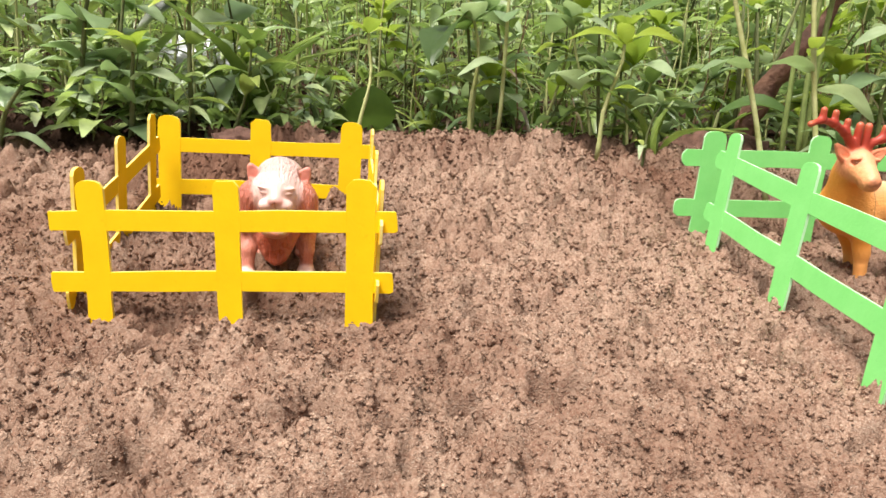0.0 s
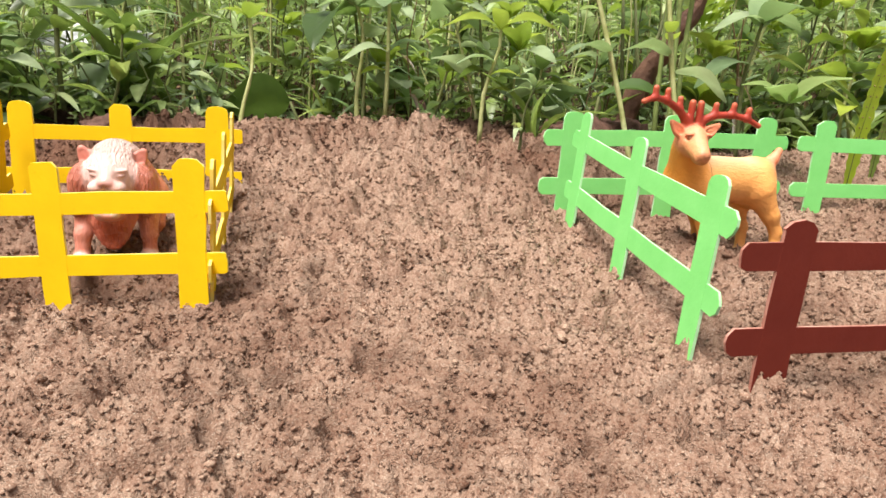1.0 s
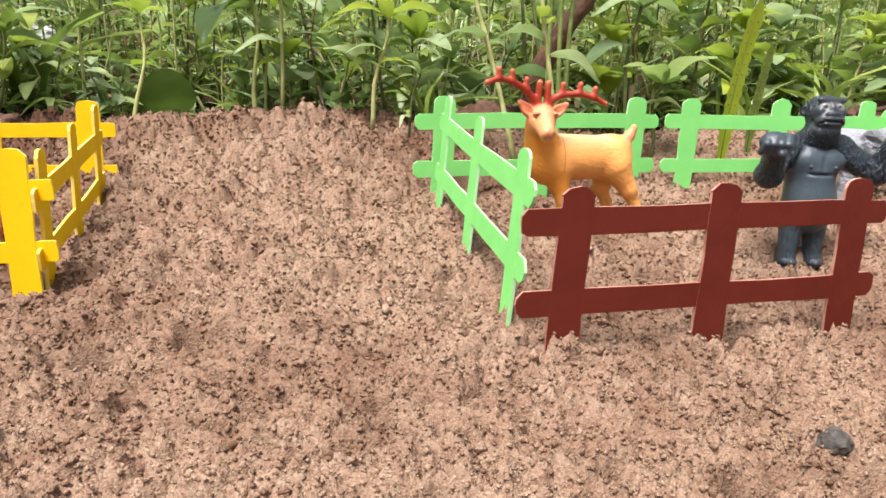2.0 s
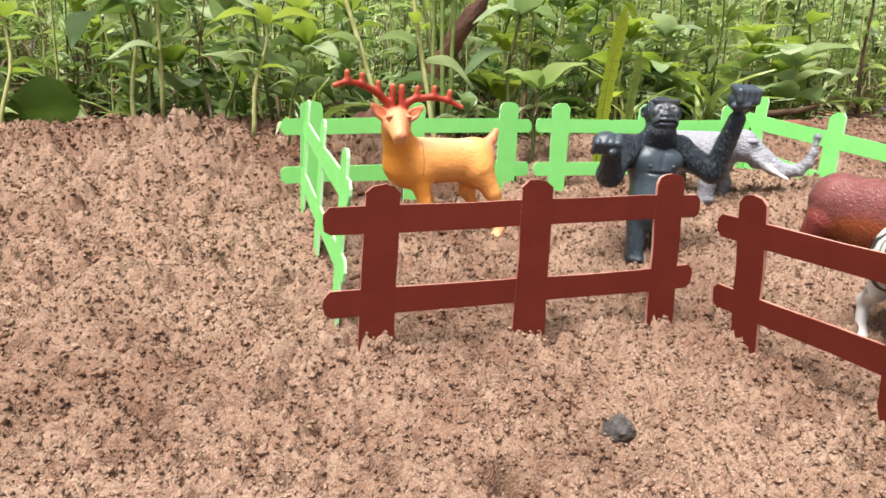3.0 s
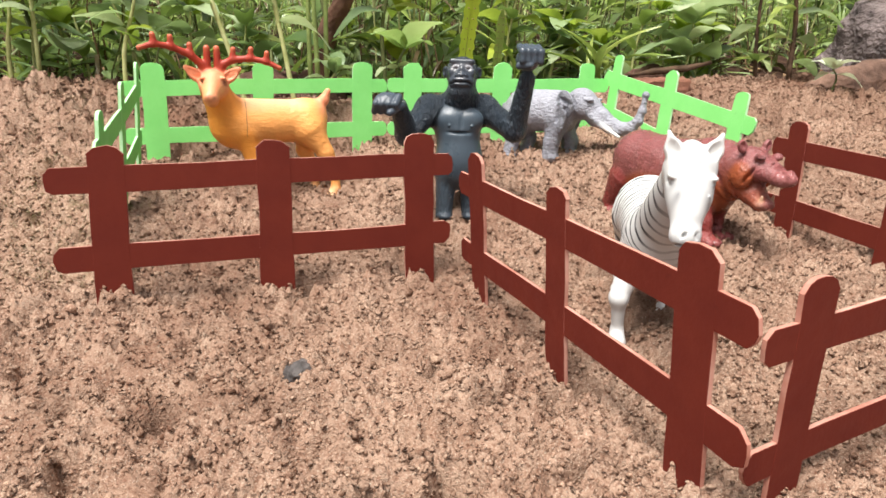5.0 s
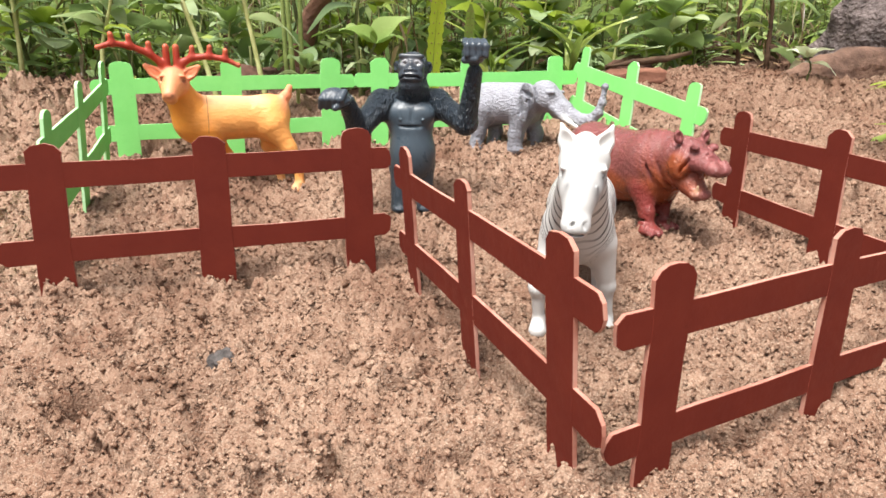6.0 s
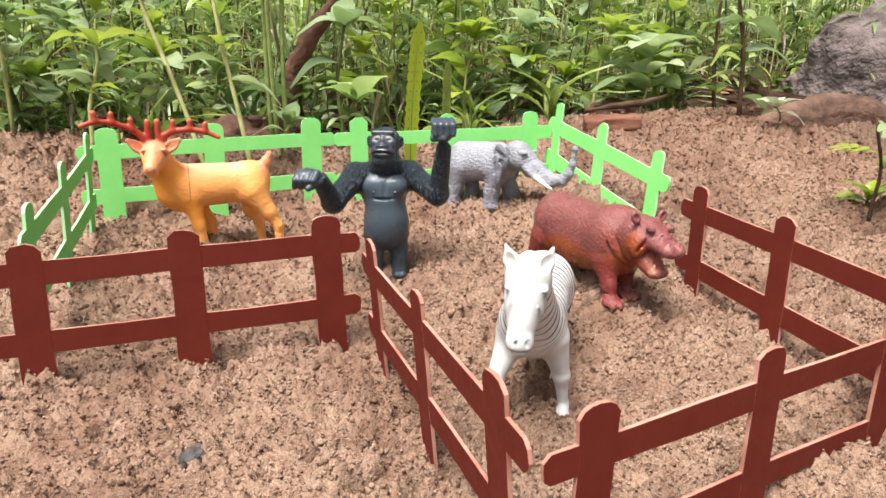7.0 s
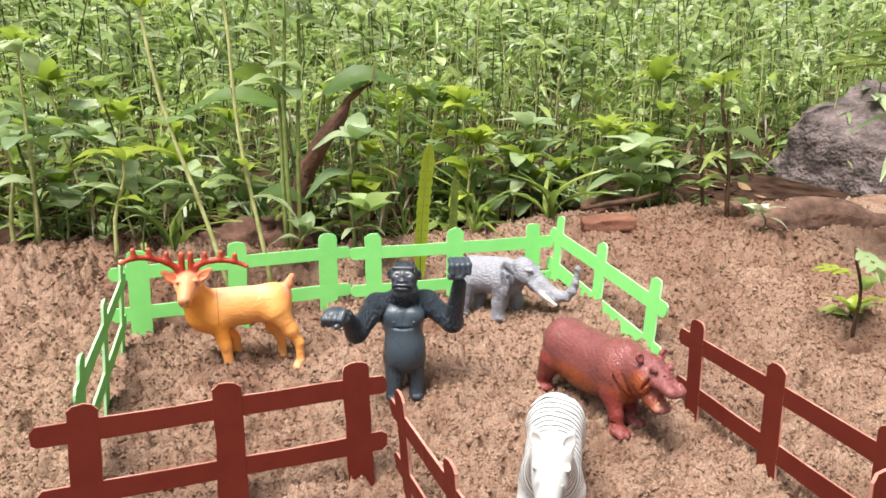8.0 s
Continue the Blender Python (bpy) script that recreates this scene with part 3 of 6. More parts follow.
def toy_deer():
    o, flank, light, pink = (0.90, 0.34, 0.050), (0.92, 0.40, 0.11), (0.95, 0.54, 0.29), (0.86, 0.30, 0.15)
    red, tip, dark = (0.36, 0.034, 0.014), (0.62, 0.17, 0.075), (0.05, 0.018, 0.012)
    f = Figure(0.8)
    # barrel, haunch, chest and neck
    f.limb((20, 0, 55), (-34, 0, 57), 18, 16.5, flank, k=8)
    f.limb((14, 0, 62), (-34, 0, 62.5), 13.5, 12.5, light, k=8)
    f.ball((-38, 0, 58), (16.5, 15, 18), flank, k=8)
    f.ball((-44, 0, 64), (10, 11, 11), pink, k=7)
    f.ball((22, 2, 53), (18, 15.5, 18), o, k=8)
    f.limb((27, 3, 57), (37, 14, 80), 15, 11.2, o, k=8)
    f.limb((22, 3, 65), (34, 11, 80), 8, 8, pink, k=6)
    f.limb((-47, 0, 69), (-53, 2, 77), 5.5, 4.4, pink, k=4)
    f.limb((-53, 2, 77), (-56, 3, 84), 4.2, 2.8, pink, k=2)
    # legs: a near pair towards +y and a far pair
    for y, fx, hx in ((11, 6, -60), (-10, -3, -45)):
        f.limb((14, y * 0.8, 46), (fx + 3, y, 22), 9.5, 5.2, o, k=6)
        f.limb((fx + 3, y, 24), (fx, y, 2), 5.2, 4.3, flank, k=3)
        f.limb((fx, y, 0), (fx + 2.5, y, -5), 4.6, 5.2, light, k=2)
        f.limb((-40, y * 0.7, 50), (hx + 8, y, 32), 12.5, 7.0, flank, k=7)
        f.limb((hx + 8, y, 32), (hx, y * 1.05, 18), 6.4, 4.6, flank, k=4)
        f.limb((hx, y * 1.05, 18), (hx - 1, y * 1.05, 0), 4.5, 4.1, flank, k=3)
        f.limb((hx - 1, y * 1.05, -1), (hx + 2, y * 1.05, -6), 4.5, 5.0, light, k=2)
    # head, looking over the deer's left side
    hx, hy, hz = 38.5, 20, 88
    f.ball((hx, hy, hz), (11.2, 11.5, 11), pink, k=5)
    f.ball((hx, hy - 3, hz + 4), (8.5, 8, 7), pink, k=4)
    f.limb((hx + 0.5, hy + 5, hz - 2), (hx + 3, hy + 20, hz - 11), 9.0, 5.6, (0.86, 0.36, 0.15), k=5)
    f.limb((hx + 0.5, hy + 7, hz + 4), (hx + 2.5, hy + 20, hz - 7), 4.4, 3.4, pink, k=4)
    f.ball((hx + 3, hy + 23.5, hz - 10.5), (4.6, 2.6, 3.4), (0.72, 0.25, 0.12), k=2)
    f.twins_at((hx + 3, hy, hz), "ball", (2.0, 25.6, -10.0), (0.9, 0.8, 0.8), dark, k=0.4)
    f.ball((hx + 3, hy + 23.5, hz - 14), (4.2, 2.6, 0.5), dark, (18, 0, 0), k=0.6, cut=True)
    f.ball((hx + 2, hy + 17, hz - 14), (4.2, 6.5, 3.2), o, k=3)
    for s in (1, -1):
        f.ball((hx + s * 8.2, hy + 8.5, hz + 1.6), (1.9, 2.8, 2.3), (0.55, 0.15, 0.06), k=1.2, cut=True)
        f.ball((hx + s * 7.4, hy + 8.5, hz + 1.4), (1.6, 2.2, 1.6), dark, k=0.5)
        f.ball((hx + s * 7.6, hy + 8.5, hz + 4.4), (2.6, 3.8, 1.3), pink, (0, s * 20, 0), k=1.5)
        f.ball((hx + s * 12.5, hy + 1, hz + 6.2), (7.0, 2.6, 5.0), pink, (0, -s * 34, s * 12), k=2.5)
        f.ball((hx + s * 16.5, hy + 1.6, hz + 9.4), (6.4, 1.9, 3.0), pink, (0, -s * 36, s * 12), k=2.0)
        f.ball((hx + s * 14.0, hy + 3.6, hz + 7.6), (6.4, 1.8, 3.0), (0.42, 0.085, 0.035), (0, -s * 34, s * 12), k=1.0, cut=True)
        f.ball((hx + s * 13.0, hy + 0.9, hz + 6.8), (5.6, 1.2, 2.8), (0.50, 0.12, 0.05), (0, -s * 34, s * 12), k=0.8)
    # antlers: a beam that sweeps out and droops at its tip, three blunt tines on it and one upright at its root
    for s, up in ((1, (2, 10, 16.5, 22, 23.5, 20)), (-1, (2, 10.5, 14.5, 16, 14, 9.5))):
        out = (4.5, 8, 15.5, 29, 41, 51)
        way = [np.array((hx + s * a, hy - 2 + 0.22 * a * (1.3 if s > 0 else 0.8), hz + 4.5 + b)) for a, b in zip(out, up)]
        for i in range(5):
            f.limb(way[i], way[i + 1], 3.4 - 0.3 * i, 3.1 - 0.3 * i, red, k=1.5, fur=0.3)
        for i, lift in ((2, 7.5), (3, 6.8), (4, 6.2)):
            top = way[i] + (s * 0.5, 0.8, lift)
            f.limb(way[i], top, 2.4, 2.1, red, k=2.0, fur=0.3)
            f.ball(top + (0, 0, 0.6), 1.9, tip, k=0.8, fur=0.2)
        f.limb(way[0] + (-s * 0.6, 0.5, 0), way[0] + (-s * 0.8, 1.5, 20), 3.1, 2.5, red, k=1.5, fur=0.3)
        f.ball(way[0] + (-s * 0.8, 1.5, 20.6), 2.3, tip, k=0.8, fur=0.2)
        f.ball(way[5], 2.0, tip, k=0.6, fur=0.2)
    m = toy_material("orange_plastic", (190, 520, 380), 0.48, 0.55, 0.0016, 0.10)
    m.seam(0.014, 0.0004)
    return tagged(f.build("toy_deer", m.mat, stand(0.395, 0.620, 0.030, 191, 1.027)), "orange plastic toy deer with branched red-brown antlers", "toy deer")


def toy_gorilla():
    b, grey, skin, face = (0.032, 0.045, 0.061), (0.048, 0.068, 0.088), (0.046, 0.061, 0.080), (0.028, 0.036, 0.048)
    f = Figure(0.8)
    # trunk: a straight barrel, wide pectorals, sloping furred shoulders
    f.limb((0, 0, 38), (0, -1, 66), 16.4, 17.4, grey, k=8, fur=0.04)
    f.ball((4, 0, 46), (14.5, 17.8, 18), grey, k=8, fur=0.04)
    f.ball((-3, -2, 78), (14.5, 21, 16), grey, k=7, fur=0.25)
    f.ball((-7, -1, 90), (11, 20, 10), b, k=7)
    chest = len(f.parts)
    f.twins("ball", (8.6, 8.2, 78.5), (6.8, 10.2, 8.4), grey, k=5, fur=0.04)
    f.ball((18.2, 0, 79), (3.0, 0.8, 9), grey, k=2.2, fur=0, cut=True)
    f.twins("ball", (15.6, 9, 74.5), (1.3, 1.3, 1.3), grey, k=0.6, fur=0)
    f.ball((16.4, 0, 69.2), (2.4, 13, 0.8), grey, k=1.6, fur=0, cut=True)
    f.twist(chest, -11)
    # short straight legs
    for s in (1, -1):
        f.limb((0, s * 9.5, 34), (1.5, s * 10.8, 6), 9.0, 6.8, grey, k=3.0, fur=0.3)
        f.ball((-3, s * 10.5, 38), (10, 8.2, 10), b, k=5, fur=0.5)
        f.ball((3, s * 11, 0), (9, 7.0, 4.0), b, k=4, fur=0.2)
    # arm with the raised fist
    f.ball((-4, 21, 87), (11, 10.5, 12), b, k=7)
    f.limb((-3, 24, 85), (14, 41, 72), 10.2, 9.0, b, k=5)
    f.ball((14, 42, 72), (9, 8.6, 8.6), b, k=4)
    f.limb((15, 42, 73), (33, 43, 112), 8.8, 6.2, b, k=4)
    f.ball((37, 41, 126), (8.6, 9.2, 8.6), skin, k=3, fur=0.1)
    for i in range(4):
        y = 33.8 + 4.7 * i
        f.limb((38, y, 134.5), (45.5, y, 131), 2.8, 2.7, skin, k=1.6, fur=0)
        f.limb((45.5, y, 131), (46, y, 124.5), 2.7, 2.4, skin, k=1.6, fur=0)
    f.limb((42, 33, 121), (47, 40, 121.5), 2.9, 2.4, skin, k=0.8, fur=0)
    # arm held out with the hand bent over
    f.ball((-4, -25, 86), (11, 10.5, 12), b, k=7)
    f.limb((-3, -27, 84), (13, -44, 68), 10.2, 9.2, b, k=5)
    f.ball((14, -45, 67), (9, 8.6, 8.8), b, k=4)
    f.limb((15, -45.5, 68), (34, -55, 89), 8.8, 6.2, b, k=4)
    f.ball((42, -64, 92), (9, 10.5, 7.4), skin, (0, 0, 24), k=3, fur=0.1)
    for i in range(4):
        f.limb((47 - 0.8 * i, -57 - 4.6 * i, 96 - 0.5 * i), (52 - 1.2 * i, -60 - 4.4 * i, 91), 2.8, 2.6, skin, k=0.7, fur=0)
        f.limb((52 - 1.2 * i, -60 - 4.4 * i, 91), (48 - 1.2 * i, -61 - 4.3 * i, 85.5), 2.6, 2.4, skin, k=0.7, fur=0)
    f.limb((46, -55, 90), (52, -64, 85), 3.0, 2.4, skin, k=0.9, fur=0)
    # head: heavy brow, sunken eyes, wide flat muzzle, bearded chin, small ears
    f.ball((2, 0, 98), (12, 13, 11), b, k=6)
    head = len(f.parts)
    f.ball((2, 0, 111), (13.5, 13.4, 12.5), b, k=5, fur=0.5)
    f.ball((-1, 0, 117), (11, 11.2, 8.5), b, k=5, fur=0.7)
    f.ball((12, 0, 112), (6.5, 11.0, 8.5), face, k=4, fur=0)
    f.ball((16, 0, 105), (6.6, 10.8, 6.6), face, k=3.5, fur=0)
    f.ball((11, 0, 97), (8.5, 10.8, 6.5), b, k=4, fur=0.5)
    f.limb((13.2, -8.6, 121.6), (13.2, 8.6, 121.6), 2.3, 2.3, face, k=1.8, fur=0)
    f.twins("ball", (17.6, 5.4, 117.4), (2.8, 4.0, 2.5), face, k=1.2, fur=0, cut=True)
    f.twins("ball", (15.2, 5.4, 117.2), (1.7, 3.0, 1.5), (0.46, 0.45, 0.48), k=0.4, fur=0)
    f.twins("ball", (16.5, 5.2, 117.4), (0.8, 1.0, 1.0), (0.015, 0.012, 0.012), k=0.2, fur=0)
    f.ball((17.0, 0, 114), (2.2, 2.2, 4.0), face, k=2.0, fur=0)
    f.ball((20.4, 0, 110.6), (2.2, 5.4, 2.0), face, k=1.4, fur=0)
    f.twins("ball", (22.4, 2.5, 110.4), (1.0, 1.3, 0.7), face, k=0.4, fur=0, cut=True)
    f.twins("ball", (15.6, 8.4, 112.4), (2.2, 2.4, 3.6), face, k=1.5, fur=0)
    f.ball((23.2, 0, 105.0), (3.0, 7.6, 0.8), face, k=0.7, fur=0, cut=True)
    f.twins("ball", (19.8, 7.2, 104.0), (2.0, 2.6, 0.7), face, turn=(-28, 0, 0), k=0.6, fur=0, cut=True)
    f.ball((21.6, 0, 107.2), (1.6, 7.8, 1.1), face, k=0.8, fur=0)
    f.ball((20.8, 0, 103.2), (1.8, 7.0, 1.3), face, k=0.8, fur=0)
    f.twins("ball", (1, 14.2, 113), (2.6, 2.6, 5.0), face, k=1.2, fur=0)
    f.twins("ball", (2.8, 15.6, 113), (1.4, 1.4, 3.0), face, k=0.6, fur=0, cut=True)
    f.shrink(head, (2, 0, 100), 0.93)
    f.twist(head, -15, 3.0)
    mat = toy_material("black_plastic", (520, 520, 150), 0.30, 1.0, 0.0075, 0.06).mat
    return tagged(f.build("toy_gorilla", mat, stand(0.5554, 0.5328, 0.0235, 272, 0.982)), "black plastic toy gorilla standing upright with raised fists", "toy gorilla")


def toy_hippo():
    back, low, jaw, dark = (0.225, 0.066, 0.064), (0.31, 0.070, 0.024), (0.28, 0.066, 0.036), (0.025, 0.010, 0.010)
    leg, pale, rose = (0.21, 0.036, 0.032), (0.26, 0.082, 0.078), (0.24, 0.072, 0.070)
    f = Figure(0.8)
    f.limb((-46, 0, 48), (20, 0, 47), 21.5, 21.0, back, k=10)
    f.ball((-16, 0, 34), (46, 21.5, 20), low, k=8)
    f.ball((20, 0, 35), (18, 18.5, 18), low, k=8)
    f.ball((-52, 0, 48), (17.5, 19, 21), back, k=8)
    f.ball((-51, 0, 34), (14, 17, 13), low, k=8)
    f.limb((-66, 0, 58), (-70, 0, 42), 3, 2, back, k=2)
    f.limb((20, 0, 50), (50, 0, 55), 19.5, 13, back, k=9)
    f.ball((24, 0, 64), (12, 9, 5), rose, k=7)
    for y, fx, hx in ((-12.5, 32, -60), (12, 22, -56)):
        f.limb((22, y, 30), (fx - 3, y, 14), 9.0, 5.6, leg, k=5)
        f.limb((fx - 3, y, 14), (fx - 1, y, 2), 5.4, 6.0, leg, k=3)
        f.ball((fx + 2, y, 1.5), (9, 8, 4.2), leg, k=3)
        f.limb((-54, y, 32), (hx - 4, y * 1.05, 12), 11.5, 7.0, leg, k=5)
        f.ball((hx - 1, y * 1.05, 4), (8.5, 8, 4.8), leg, k=3)
        for t in (-5, 0, 5):
            f.ball((fx + 10 - abs(t) * 0.35, y + t, 0.5), (2.8, 2.3, 2.6), rose, k=1)
        f.ball((fx - 6, y, 8.5), (8, 8.4, 1.0), leg, k=1.2, cut=True)
    # the mould's seam over the back, folds of hide on neck and shoulder
    f.ball((-28, 0, 74), (0.9, 15, 6.5), back, (0, -4, 8), k=1.2, cut=True)
    for x, z, r, s in ((28, 45, 17.5, 2.6), (36, 45, 15.8, 2.4), (43.5, 46, 14.0, 2.2)):
        f.ball((x, 0, z), (s, r, r), low, (0, -16, 0), k=2.2)
        f.ball((x + 4, -r * 1.0, z - 3), (0.9, 2.0, r * 0.62), low, (0, -18, 0), k=2.2, cut=True)
        f.ball((x + 4, r * 1.0, z - 3), (0.9, 2.0, r * 0.62), low, (0, -18, 0), k=2.2, cut=True)
    # long head, drooping muzzle, mouth agape
    head = len(f.parts)
    f.limb((46, 0, 56), (68, 0, 54.5), 12.0, 7.4, back, k=6)
    f.twins("limb", (56, 4.6, 56), (76, 4.0, 51.5), 6.8, 4.4, back, k=3)
    f.twins("ball", (79, 4.6, 51.0), (4.6, 4.3, 4.2), pale, k=2.4)
    f.ball((81, 0, 49.5), (3.4, 6.4, 3.2), pale, k=3)
    for x in (58, 63, 71, 74.5):
        f.ball((x, 0, 62.2 - (x - 58) * 0.24), (0.5, 7.5, 1.2), back, (0, 14, 0), k=0.9, cut=True)
    f.twins("ball", (79.5, 4.0, 55.2), (2.6, 2.1, 1.7), pale, k=1.2)
    f.twins("ball", (81.4, 4.2, 55.8), (1.3, 1.1, 1.2), dark, k=0.5, cut=True)
    f.twins("ball", (65, 8.0, 63.2), (3.9, 2.9, 2.7), rose, k=1.6)
    f.twins("ball", (66.2, 10.4, 62.8), (2.0, 1.3, 1.5), dark, k=0.6, cut=True)
    f.twins("ball", (66.0, 9.6, 62.8), (1.4, 1.0, 1.1), dark, k=0.4)
    f.twins("ball", (68.5, 9.2, 60.5), (4.5, 1.6, 0.8), back, turn=(0, 18, 0), k=0.8, cut=True)
    f.twins("ball", (53, 11.2, 69), (2.4, 3.6, 5.0), rose, turn=(-28, 0, 0), k=1.4)
    f.twins("ball", (55.2, 11.8, 69.8), (1.6, 2.2, 3.2), dark, turn=(-28, 0, 0), k=0.8, cut=True)
    f.twins("ball", (55, 10.4, 50), (8, 4.6, 8.5), low, k=3)
    f.twins("ball", (61, 11, 51), (0.9, 3.2, 7), low, turn=(0, 24, 0), k=1.4, cut=True)
    f.limb((47, 0, 46), (58, 0, 38), 11.2, 7.6, jaw, k=4)
    f.limb((58, -3.4, 38), (66, -3.4, 32.5), 5.8, 4.2, jaw, k=3)
    f.limb((58, 3.4, 38), (66, 3.4, 32.5), 5.8, 4.2, jaw, k=3)
    f.ball((69, 0, 32.5), (3.2, 7.0, 3.4), rose, k=2.0)
    f.ball((78, 0, 42.5), (16, 8.2, 4.4), dark, (0, 24, 0), k=1.2, cut=True)
    f.ball((60, 0, 43), (5, 5.5, 4), (0.30, 0.07, 0.045), k=1.2)
    f.ball((63, 0, 37.0), (6, 3.6, 1.6), (0.42, 0.12, 0.085), (0, 34, 0), k=1.0)
    for y in (-5.2, 5.2):
        f.limb((68.2, y, 33.5), (69.2, y, 38.5), 1.5, 0.9, (0.58, 0.36, 0.22), k=0.5)
        f.limb((75, y * 0.85, 48), (74.4, y * 0.85, 44.5), 1.4, 0.8, (0.58, 0.36, 0.22), k=0.5)
    f.twist(head, -4)
    m = toy_material("red_brown_plastic", (620, 620, 420), 0.20, 0.8, 0.0016, 0.34)
    return tagged(f.build("toy_hippo", m.mat, stand(0.715, 0.460, 0.027, -72), grain=0.2), "red-brown plastic toy hippo with its mouth open", "toy hippo")


def toy_elephant():
    g, pale, white, dark = (0.24, 0.245, 0.285), (0.315, 0.32, 0.365), (0.80, 0.79, 0.75), (0.05, 0.05, 0.055)
    f = Figure(0.8)
    f.ball((-10, 0, 42), (31, 17.5, 18.5), pale, k=8)
    f.ball((-30, 0, 40), (15.5, 15.5, 18.5), pale, k=8)
    f.ball((9, 0, 42), (17, 16.5, 17.5), pale, k=8)
    f.limb((-30, 0, 54), (8, 0, 54), 6, 6, pale, k=8)
    # pillar legs, the near pair towards -y
    for y, fx, hx in ((-9.5, 2, -36), (9.5, 17, -24)):
        f.limb((8, y, 36), (fx + 1, y, 16), 10.4, 7.4, g, k=5)
        f.limb((fx + 1, y, 16), (fx, y, 2), 7.2, 7.4, g, k=3)
        f.limb((-30, y, 36), (hx + 3, y, 17), 10.5, 6.6, g, k=5)
        f.limb((hx + 3, y, 17), (hx, y, 2), 6.4, 6.8, g, k=3)
        f.ball((fx + 1.5, y, 1), (8.0, 7.6, 4), g, k=2)
        f.ball((hx + 1.5, y, 1), (8.0, 7.6, 4), g, k=2)
    f.limb((-45, 0, 46), (-48, 0, 22), 2.6, 1.8, g, k=2)
    # head turned towards the elephant's right, with ribbed trunk held out and curled up
    head = len(f.parts)
    f.ball((31, 0, 50), (13.5, 12, 13.5), pale, k=6)
    f.ball((27, 0, 58), (9, 9.5, 6.5), pale, k=5)
    for s in (1, -1):
        f.ball((19, s * 14.0, 50), (11.5, 2.3, 13), g, (-s * 10, 0, s * 24), k=1.6)
        f.ball((16, s * 15.2, 41), (8.5, 2.1, 12), g, (-s * 10, 8, s * 26), k=1.4)
        f.ball((16.5, s * 15.2, 31), (4.5, 1.8, 7.5), g, (-s * 10, 14, s * 26), k=1.2)
        f.ball((20, s * 16.4, 53), (8, 2.2, 2.2), g, (0, 20, s * 24), k=1.8, cut=True)
        f.ball((21, s * 16.8, 45), (2.0, 2.0, 9), g, (-s * 10, 24, s * 24), k=1.8, cut=True)
        f.ball((14, s * 17.2, 42), (1.6, 1.8, 9), g, (-s * 10, 10, s * 26), k=1.6, cut=True)
        f.ball((40.5, s * 9.6, 52), (2.6, 1.8, 2.0), dark, k=1.0, cut=True)
        f.ball((40.0, s * 8.8, 51.8), (1.5, 1.2, 1.2), dark, k=0.4)
        f.ball((39.5, s * 9.0, 55), (5, 2.4, 1.8), pale, k=1.6)
        f.limb((43, s * 7, 41), (54, s * 8.5, 33), 4.0, 3.0, pale, k=2.5)
        f.limb((53, s * 8.5, 33.5), (70, s * 9, 25), 2.6, 1.3, white, k=0.6, fur=0)
    way = [(40, 0, 47), (49, 0, 40), (58, 0, 34), (67, 0, 31.5), (76, 0, 33), (82, 0, 39), (85, 0, 48), (86, 0, 57)]
    for i in range(7):
        f.limb(way[i], way[i + 1], 9.0 - 0.95 * i, 8.05 - 0.95 * i, pale, k=3)
    f.ball((86.5, 0, 61), (3.2, 3.0, 3.4), g, k=1.5)
    for i in range(24):
        t = 0.5 + i * 6.3 / 24
        a, b = np.array(way[int(t)], float), np.array(way[int(t) + 1], float)
        p, d = a + (b - a) * (t % 1), (b - a) / np.linalg.norm(b - a)
        r = 9.3 - 0.95 * t
        f.ball(p + (0, 0, 0.5), (0.55, r, r), g, (0, -math.degrees(math.atan2(d[2], d[0])), 0), k=1.0, cut="ring")
    f.ball((42, 0, 37), (6, 5.5, 5), g, k=4)
    f.twist(head, -19)
    m = toy_material("grey_plastic", (330, 330, 520), 0.5, 0.9, 0.0026, 0.30)
    return tagged(f.build("toy_elephant", m.mat, stand(0.675, 0.6550, 0.0575, -27, 1.08), grain=0.3), "grey wrinkled plastic toy elephant with white tusks", "toy elephant")


